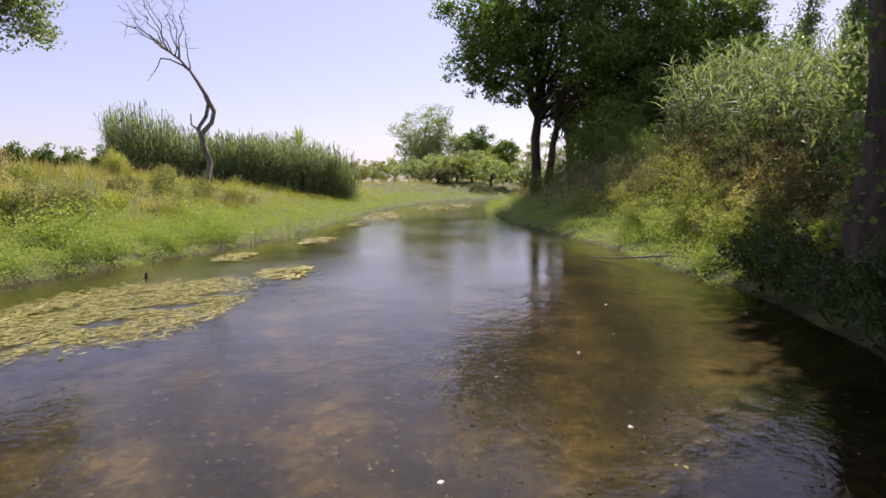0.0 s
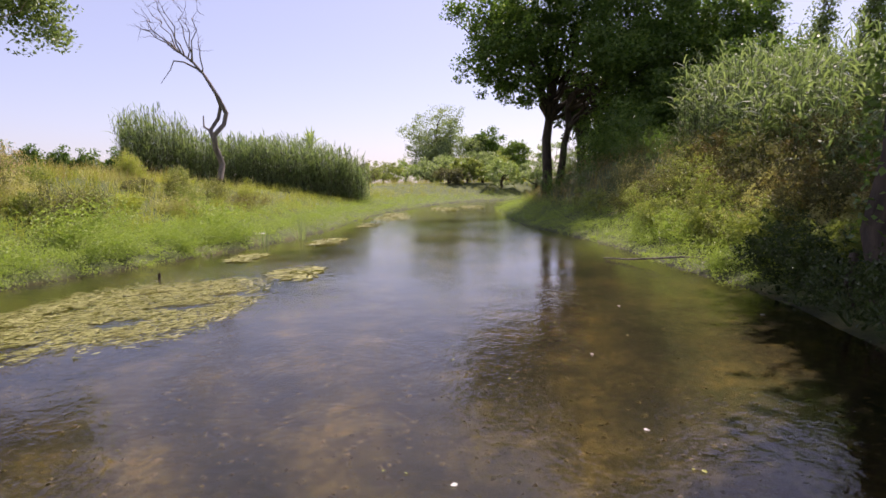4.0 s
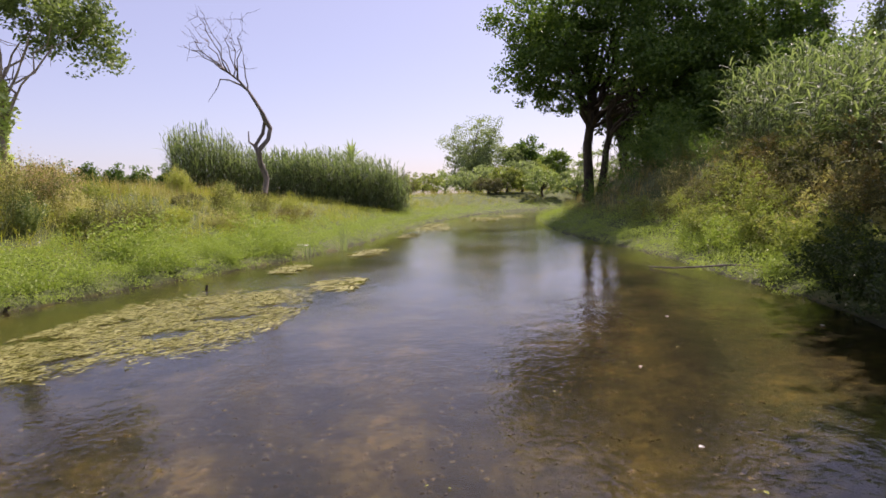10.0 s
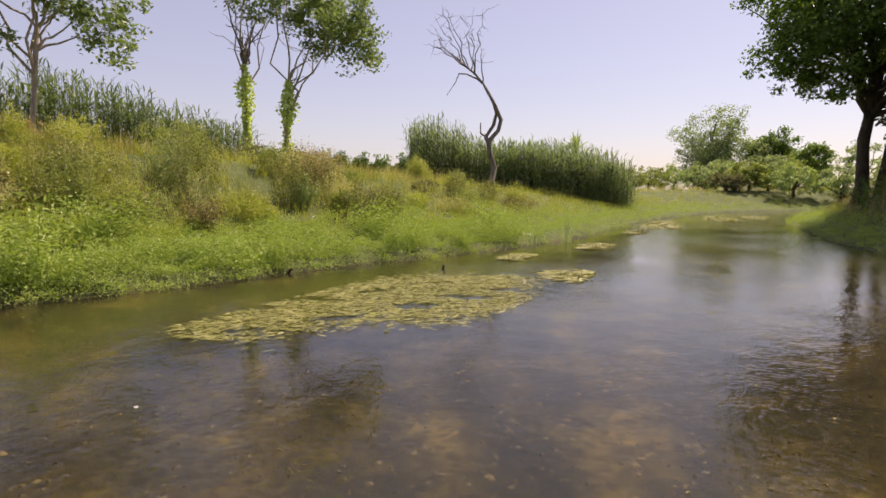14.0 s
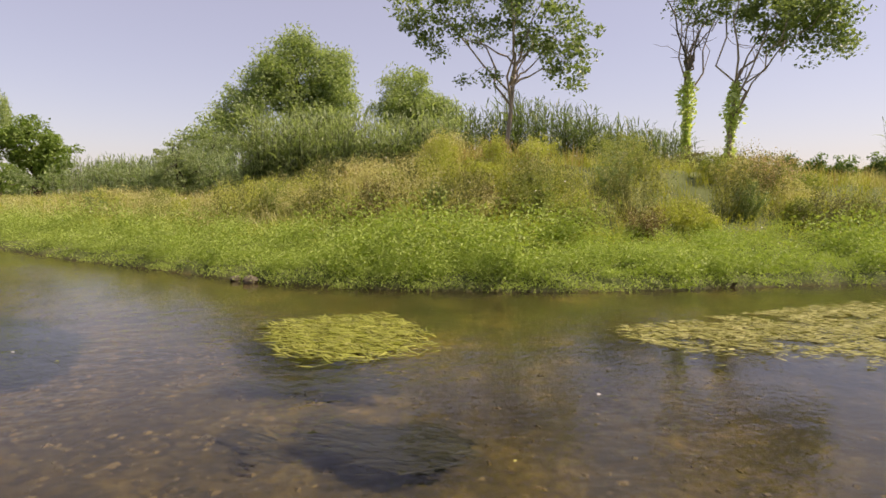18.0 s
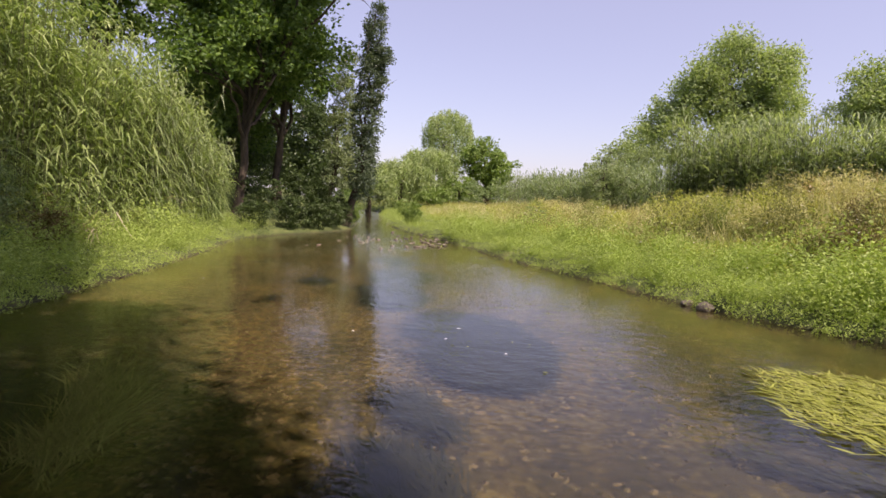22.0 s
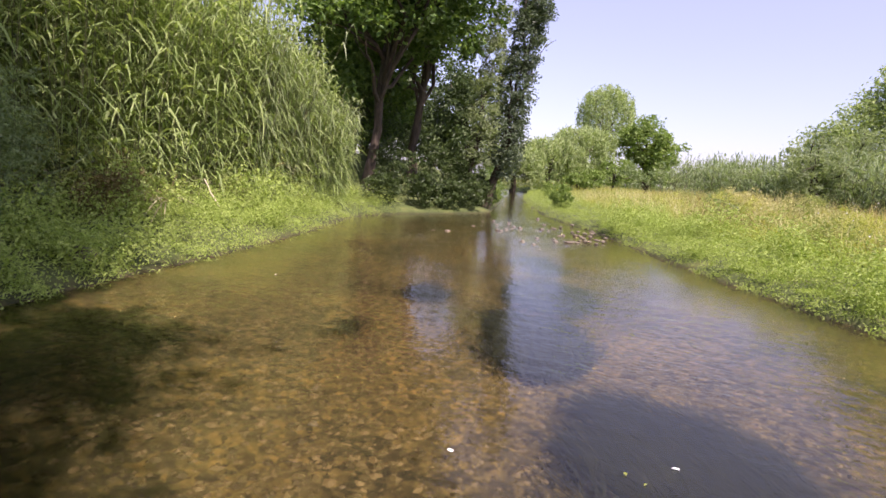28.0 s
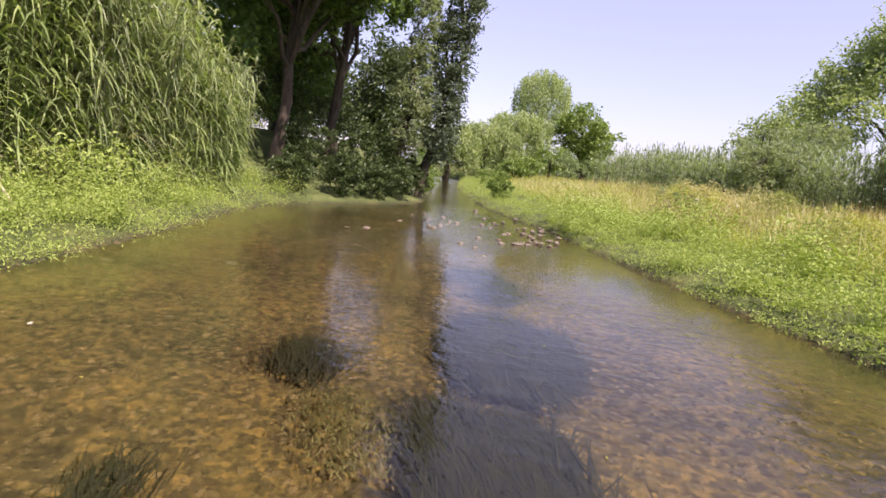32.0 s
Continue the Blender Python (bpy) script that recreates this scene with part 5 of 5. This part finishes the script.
def weed_patch(name, poly, turn, n, length, width, z, mat, label, thick=0.02, single=0, ragged=0.15, gaps=-0.45):
    """Flat leaves that trail along the current; a share of them are pieces of their own."""
    q = np.array(poly)
    p = rng.uniform(q.min(0), q.max(0), (n * 4, 2))
    hold = p + rng.normal(0, ragged, p.shape)
    p = p[inside(poly, hold) & (wave(p[:, 0], p[:, 1], 5.0, 51) > gaps)][:n]
    n = len(p)
    az = turn + math.pi + rng.normal(0, 0.65 if z > 0 else 0.3, n)
    c = root(name, (*q.mean(0), z), label, "water plants")
    k = n - single
    low = np.column_stack([p[:k], z + thick * rng.random(k)])
    part("weed_mat", blade_chunks(low, length * rng.uniform(0.5, 1.3, k), width * rng.uniform(0.6, 1.3, k), az[:k], np.full(k, 1.53), 0.02 * rng.random(k), segs=3), mat, c)["kind"] = "stuff"
    if single and not STRANDS:
        for _ in range(6):
            STRANDS.append(mesh_of("weed_leaf", blade_chunks(np.zeros((1, 3)), length * rng.uniform(0.6, 1.3, 1), width * rng.uniform(0.8, 1.4, 1), np.zeros(1), np.full(1, 1.53), np.full(1, 0.02), segs=3), mat))
    for i in range(k, n):
        ob = new("weed_leaf", STRANDS[i % 6])
        ob.parent = c
        ob.matrix_parent_inverse = c.matrix_world.inverted()
        ob.matrix_world = Matrix.Translation((*p[i], z + thick + 0.004)) @ Matrix.Rotation(az[i], 4, "Z")
    return c


FLOW = math.atan2(9.5, 6.0)
MAT = "mat of yellow-green floating river weed"
weed_patch("floating_weed", [(-5.3, 3.85), (-5.35, 4.95), (-5.45, 6.55), (-5.1, 8.3), (-3.45, 9.55), (-2.6, 7.15), (-2.95, 5.8), (-4.0, 5.15), (-4.55, 3.8)], FLOW, 11500, 0.1, 0.017, 0.003, ALGA, MAT, 0.014, 220, 0.22, -0.4)
weed_patch("floating_weed", [(-3.2, 10.0), (-2.3, 10.8), (-2.45, 9.1)], FLOW, 260, 0.24, 0.05, 0.004, ALGA, "thin trail of floating river weed", 0.02, 30)
weed_patch("floating_weed", [(-6.5, 0.4), (-7.2, 1.0), (-6.95, 1.65), (-6.45, 2.0), (-5.6, 1.65), (-5.2, 1.2), (-5.7, 0.7)], FLOW - 0.2, 2300, 0.19, 0.018, 0.003, YWEED, "round mat of yellow-green floating river weed", 0.016, 160, 0.2, -0.75)
for x, y, a, b in ((-3.4, 15.6, 0.9, 0.3), (-2.8, 26.5, 2.0, 0.8), (-3.0, 29.5, 1.4, 0.5), (-0.6, 36, 2.4, 0.9), (1.2, 39.5, 2.4, 0.8), (-3.2, 22, 1.0, 0.3), (-4.4, 12.2, 0.7, 0.25)):
    weed_patch("floating_weed", [(x - b, y - a), (x - b, y + a), (x + b, y + a), (x + b, y - a)], 1.5, 420, 0.25, 0.05, 0.004, ALGA, "patch of floating weed far down the river", 0.02, 0, 0.3)
SUNKEN = "dark bed of sunken water weed"
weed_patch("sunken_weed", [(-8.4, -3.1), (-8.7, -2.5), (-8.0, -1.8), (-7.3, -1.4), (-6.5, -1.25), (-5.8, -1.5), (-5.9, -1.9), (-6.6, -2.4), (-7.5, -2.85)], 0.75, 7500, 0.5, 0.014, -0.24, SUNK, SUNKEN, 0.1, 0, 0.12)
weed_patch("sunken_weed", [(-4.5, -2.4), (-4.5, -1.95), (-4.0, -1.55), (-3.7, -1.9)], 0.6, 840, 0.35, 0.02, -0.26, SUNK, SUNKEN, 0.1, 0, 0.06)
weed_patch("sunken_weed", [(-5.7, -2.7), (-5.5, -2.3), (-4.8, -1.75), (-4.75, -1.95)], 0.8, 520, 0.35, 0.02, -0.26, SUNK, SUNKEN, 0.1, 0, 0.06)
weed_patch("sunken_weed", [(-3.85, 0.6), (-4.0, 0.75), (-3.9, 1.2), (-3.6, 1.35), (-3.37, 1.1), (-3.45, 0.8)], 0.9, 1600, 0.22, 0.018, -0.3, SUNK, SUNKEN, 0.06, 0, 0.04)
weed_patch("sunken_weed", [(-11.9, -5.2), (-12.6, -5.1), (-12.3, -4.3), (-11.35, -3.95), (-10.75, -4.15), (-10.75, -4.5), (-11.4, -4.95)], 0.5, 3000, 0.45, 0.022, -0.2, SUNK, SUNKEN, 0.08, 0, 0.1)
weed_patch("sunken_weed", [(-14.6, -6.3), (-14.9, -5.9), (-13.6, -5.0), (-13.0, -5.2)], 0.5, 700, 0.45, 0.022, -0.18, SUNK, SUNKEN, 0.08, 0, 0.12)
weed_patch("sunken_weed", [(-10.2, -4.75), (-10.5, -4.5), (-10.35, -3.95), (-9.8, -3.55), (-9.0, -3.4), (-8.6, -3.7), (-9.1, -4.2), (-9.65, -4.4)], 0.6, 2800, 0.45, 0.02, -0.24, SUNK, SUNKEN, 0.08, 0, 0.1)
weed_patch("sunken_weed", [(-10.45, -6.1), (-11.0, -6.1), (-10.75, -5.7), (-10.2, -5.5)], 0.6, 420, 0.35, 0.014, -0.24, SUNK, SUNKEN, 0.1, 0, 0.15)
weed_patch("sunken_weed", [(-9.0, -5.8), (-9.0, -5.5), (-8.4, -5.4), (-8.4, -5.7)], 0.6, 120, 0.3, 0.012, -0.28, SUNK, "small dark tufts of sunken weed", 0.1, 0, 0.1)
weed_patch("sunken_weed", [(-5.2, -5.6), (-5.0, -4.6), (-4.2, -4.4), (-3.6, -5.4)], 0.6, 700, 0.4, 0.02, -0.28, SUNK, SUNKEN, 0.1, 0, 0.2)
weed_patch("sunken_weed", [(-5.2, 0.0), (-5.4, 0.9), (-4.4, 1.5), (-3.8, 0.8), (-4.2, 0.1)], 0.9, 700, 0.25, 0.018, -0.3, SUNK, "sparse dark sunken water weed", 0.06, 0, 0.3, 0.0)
weed_patch("pale_weed", [(-10.1, -5.55), (-10.4, -5.35), (-10.1, -4.95), (-9.5, -4.6), (-9.35, -4.9)], 0.6, 620, 0.06, 0.012, -0.22, PALEWEED, "pale-leaved water weed just under the surface", 0.08, 0, 0.06)

# pebbles of the bed, thickest where the water runs shallow
def pebbles(n, cx, cy, sx, sy, lo, hi):
    p = np.column_stack([rng.normal(cx, sx, n), rng.normal(cy, sy, n)])
    z = height(p[:, 0], p[:, 1])
    k = z < 0.0
    p, z = p[k], z[k]
    n = len(p)
    s = rng.uniform(0, 1, n) ** 3 * (hi - lo) + lo
    ph = np.array([(0, 0, 1), (1, 0, 0.1), (0.3, 0.95, 0), (-0.8, 0.6, 0.1), (-0.8, -0.6, 0), (0.3, -0.95, 0.1)], float)
    f = np.array([(0, 1, 2), (0, 2, 3), (0, 3, 4), (0, 4, 5), (0, 5, 1)])
    th = rng.uniform(0, 6.28, n)
    sc = s[:, None, None] * np.stack([rng.uniform(0.7, 1.3, n), rng.uniform(0.7, 1.3, n), rng.uniform(0.4, 0.8, n)], 1)[:, None]
    q = ph[None] * sc + rng.normal(0, 0.12, (n, 6, 3)) * s[:, None, None]
    x = q[..., 0] * np.cos(th)[:, None] - q[..., 1] * np.sin(th)[:, None]
    y = q[..., 0] * np.sin(th)[:, None] + q[..., 1] * np.cos(th)[:, None]
    v = np.stack([x + p[:, :1], y + p[:, 1:], q[..., 2] + z[:, None]], -1).reshape(-1, 3)
    return v, (np.arange(n)[:, None, None] * 6 + f).reshape(-1, 3), 0


stuff("pebbles", [pebbles(42000, -8.0, -5.0, 4.5, 3.0, 0.008, 0.042)], PEBBLE, "brown and ochre river pebbles on the bed", "pebbles")

stuff("bed_litter", [pebbles(9000, -0.3, 3.6, 3.0, 2.6, 0.006, 0.028)], PEBBLE, "small stones and litter on the silty bed", "pebbles")
weed_patch("trailing_weed", [(-3.3, -3.5), (-3.6, -4.2), (-5.0, -5.05), (-5.1, -4.8), (-4.3, -4.05)], 0.72, 650, 0.6, 0.014, -0.08, TRAIL, "long dark green strands of weed trailing in the shade", 0.025, 0, 0.05)

# leaves and petals adrift
ADRIFT = ((-7.4, -2.65), (-7.7, -2.54), (-6.92, -2.26), (-7.46, -2.76), (-7.15, -2.56), (-6.94, -2.43), (-7.52, -4.76), (-7.09, -3.62),
          (-7.67, -2.09), (-7.26, -1.67), (-6.79, -1.84), (-6.29, -1.42), (-11.95, -4.43), (-9.76, -7.64), (-9.36, -6.54), (-10.22, -3.71),
          (-0.02, 2.79), (-0.39, 2.94), (-0.27, 2.94), (1.16, 3.46), (1.3, 2.93), (1.24, 2.96), (2.02, 7.08), (1.7, 5.68),
          (1.08, 6.22), (3.5, 6.56), (-0.03, 4.91), (1.11, 5.81), (1.2, 5.05), (0.41, 4.4), (-7.3, -1.86), (-3.77, 2.41),
          (-3.08, 1.3))
for k, (x, y) in enumerate(ADRIFT):
    pale = k % 3 == 1
    v, f = leaves(np.zeros((3, 3)) + rng.normal(0, 0.006, (3, 3)) * (1, 1, 0), 0.035, 0.02, 0.0, 0.0, 9.0)
    ob = new("floating_leaf", mesh_of("floating_leaf", [(v[:4] if not pale else v, f[:1] if not pale else f, 0)], PETAL if pale else YWEED))
    ob.matrix_world = Matrix.Translation((x, y, 0.006)) @ Matrix.Rotation(rng.uniform(0, 6.28), 4, "Z")
    tagged(ob, "tiny pale petals drifting on the water" if pale else "small yellow-green leaf drifting on the water", "leaf", "leaves adrift")

# ---- small things on the banks and in the shallows ----
def stone_mesh(seed, mat):
    """An uneven rounded stone about one metre across, to be scaled."""
    k = np.random.default_rng(seed)
    bm = bmesh.new()
    bmesh.ops.create_icosphere(bm, subdivisions=2, radius=0.5)
    for v in bm.verts:
        n = v.co.normalized()
        v.co *= 1 + 0.16 * math.sin(3 * n.x + seed) + 0.12 * math.sin(5 * n.y + 2 * seed) + k.normal(0, 0.03)
        v.co.z *= 0.62
    me = bpy.data.meshes.new("stone")
    bm.to_mesh(me)
    bm.free()
    me.materials.append(mat)
    return me


STONES = [stone_mesh(s, STONE) for s in range(5)]
RIVER_STONES = [stone_mesh(s + 9, PEBBLE_ROCK) for s in range(5)]


def stone(place, size, label=""):
    ob = new("stone", STONES[int(rng.integers(5))])
    ob.matrix_world = Matrix.Translation(place) @ Matrix.Rotation(rng.uniform(0, 6.28), 4, "Z") @ Matrix.Diagonal((size, size * 0.8, size * 0.8, 1))
    return tagged(ob, label, "stone")


stone((-8.1, -8.95, 0.24), 0.42, "pale brown stone among the waterside herbs")
stone((-10.4, 0.55, 0.04), 0.3, "muddy stone at the water's edge")
stone((-10.75, 0.35, 0.03), 0.22, "muddy stone at the water's edge")

# stones of the riffle and of the bed are pieces of the ground
ground = bpy.data.objects["ground"]


def bed_stone(x, y, size, lift):
    ob = new("stone", (STONES if lift > 0.2 else RIVER_STONES)[int(rng.integers(5))])
    z = float(height(np.array(x), np.array(y)))
    ob.parent = ground
    ob.matrix_world = Matrix.Translation((x, y, z + lift * size)) @ Matrix.Rotation(rng.uniform(0, 6.28), 4, "Z") @ Matrix.Diagonal((size, size * rng.uniform(0.6, 1), size * rng.uniform(0.5, 0.9), 1))


for cx, cy, sx, sy, k, lo, hi, lift in ((-20.2, -9.0, 1.7, 0.6, 70, 0.06, 0.17, 0.55), (-19.6, -6.6, 1.8, 0.5, 60, 0.06, 0.16, 0.55), (-16.0, -8.5, 2.2, 1.2, 30, 0.1, 0.22, 0.1), (-8.5, -4.6, 3.0, 1.9, 110, 0.03, 0.075, 0.1)):
    for _ in range(k):
        bed_stone(rng.normal(cx, sx), rng.normal(cy, sy), rng.uniform(lo, hi), lift)


def log(a, b, r):
    a, b = np.array(a, float), np.array(b, float)
    o = root("log", tuple(a), "short weathered pale log lying on the bank", "log")
    part("log_wood", [tube(limb_path(a, b, 6, 0.03, 0.015), np.linspace(r, r * 0.8, 6), 9)], CANE, o, "", True)
    part("broken_twig", [tube(limb_path((a + b) / 2, (a + b) / 2 + (0.05, 0.1, 0.2), 4, 0.0), (0.02, 0.018, 0.012, 0.008), 5)], CANE, o)


log((5.35, 11.5, 0.86), (5.95, 12.0, 0.92), 0.05)
log((5.45, 11.3, 0.76), (5.95, 11.5, 0.86), 0.04)


def pole(name, a, b, r, mat, label, category):
    a, b = np.array(a, float), np.array(b, float)
    return tagged(new(name, mesh_of(name, [tube(limb_path(a, b, 6, 0.0, 0.01), np.linspace(r, r * 0.7, 6), 6)], mat, True)), label, category)


pole("cane_stick", (-11.5, -10.75, 0.4), (-11.25, -10.95, 1.0), 0.016, CANE, "broken pale dry cane leaning on the bank", "stick")
pole("snag", (-5.02, 9.5, -0.3), (-4.98, 9.56, 0.07), 0.035, BARK, "dark stub of a branch sticking out of the water", "branch")
pole("snag", (-7.15, 7.6, -0.2), (-7.0, 7.7, 0.08), 0.04, BARK, "dark stub of a branch at the water's edge", "branch")
pole("dead_branch", (4.6, 9.0, 0.35), (3.0, 11.6, 0.02), 0.02, DEADWOOD, "thin fallen branch reaching into the water", "branch")

# a lump of pale litter washed up at the edge
lit = bmesh.new()
bmesh.ops.create_cube(lit, size=1.0)
bmesh.ops.scale(lit, vec=(0.34, 0.2, 0.11), verts=lit.verts)
bmesh.ops.bevel(lit, geom=list(lit.edges), offset=0.025, segments=2, affect="EDGES")
lm = bpy.data.meshes.new("foam_block")
lit.to_mesh(lm)
lit.free()
lm.materials.append(PALE)
foam = new("foam_block", lm)
foam.matrix_world = pose(-5.45, 16.1, 0.15, 8, 5, 30)
tagged(foam, "pale block of washed-up foam at the water's edge", "litter")


def blade_tuft(name, x, y, n, lo, hi, width, mat, label, bend=0.25, z=None, lean=0.25):
    z = float(height(np.array(x), np.array(y))) if z is None else z
    o = root(name, (x, y, z), label, "plant")
    p = np.column_stack([rng.normal(x, 0.1, n), rng.normal(y, 0.1, n), np.full(n, z - 0.05)])
    for i in range(n):
        part("blade", blade_chunks(p[i:i + 1], rng.uniform(lo, hi, 1), np.full(1, width), rng.uniform(0, 6.28, 1), np.abs(rng.normal(0, lean, 1)), bend * rng.random(1), segs=4), mat, o)


blade_tuft("sedge_tuft", -4.35, 16.4, 22, 0.7, 1.3, 0.025, REED_FAR, "upright sedge tuft standing in the shallows", z=-0.1)
blade_tuft("sedge_tuft", -4.9, 14.8, 12, 0.5, 0.9, 0.02, REED_FAR, "upright sedge tuft standing in the shallows", z=-0.05)
blade_tuft("withered_tuft", -9.9, -10.2, 16, 0.35, 0.6, 0.03, WITHERED, "withered pale cane leaves hanging down", 1.5, 0.75, 1.1)
blade_tuft("withered_tuft", -14.2, -12.4, 18, 0.5, 0.9, 0.045, WITHERED, "withered pale cane leaves hanging down", 1.4, 1.3, 0.7)
blade_tuft("withered_tuft", -16.2, -13.2, 14, 0.5, 0.9, 0.045, WITHERED, "withered pale cane leaves hanging down", 1.4, 1.2, 0.7)
blade_tuft("spiky_sprig", 4.0, 15.9, 9, 0.4, 0.7, 0.03, REED_FAR, "pale spiky sprig at the water's edge")


def palm(x, y, top, label):
    z = float(height(np.array(x), np.array(y)))
    o = root("palm_shrub", (x, y, z), label, "palm")
    part("stem", [tube(limb_path((x, y, z - 0.1), (x, y, top), 5, 0.0, 0.01), np.linspace(0.2, 0.14, 5), 8)], BARK, o, "", True)
    for i in range(26):
        part("frond", blade_chunks(np.array([(x, y, top)]), rng.uniform(1.1, 1.9, 1), np.full(1, 0.2), rng.uniform(0, 6.28, 1), np.abs(rng.normal(0.2, 0.4, 1)), 0.4 * rng.random(1), segs=4), REED_FAR, o)


palm(-10.7, 43.7, 4.4, "spiky grey-green palm behind the reed thicket")

# roots laid bare in the eroded bank below the thick trunk
tr = next(o for o in bpy.data.objects if o.get("label") == "thick-trunked dark tree rooted in the eroded bank")
for i in range(10):
    a = np.array((4.5 + rng.normal(0, 0.1), 6.2 + rng.normal(0, 0.15), 0.65 + rng.normal(0, 0.1)))
    e = a + (rng.uniform(-0.3, 0.0), rng.uniform(-0.5, 0.4), rng.uniform(-0.6, -0.3))
    part("root", [tube(limb_path(a, e, 6, 0.1, 0.06), np.linspace(0.05, 0.01, 6), 6)], BARK, tr, "", True)
k = 900
u = rng.random(k)
th = rng.uniform(0, 6.28, k)
q = np.column_stack([4.72 + 0.47 * np.cos(th), 6.02 + 0.47 * np.sin(th), 0.9 + 3.6 * u ** 1.3]) + rng.normal(0, 0.05, (k, 3))
part("ivy", [(*leaves(q, 0.085, 0.07, 0.5, 0.5), 0)], TREE_DARK, tr, "dark ivy climbing the trunk")
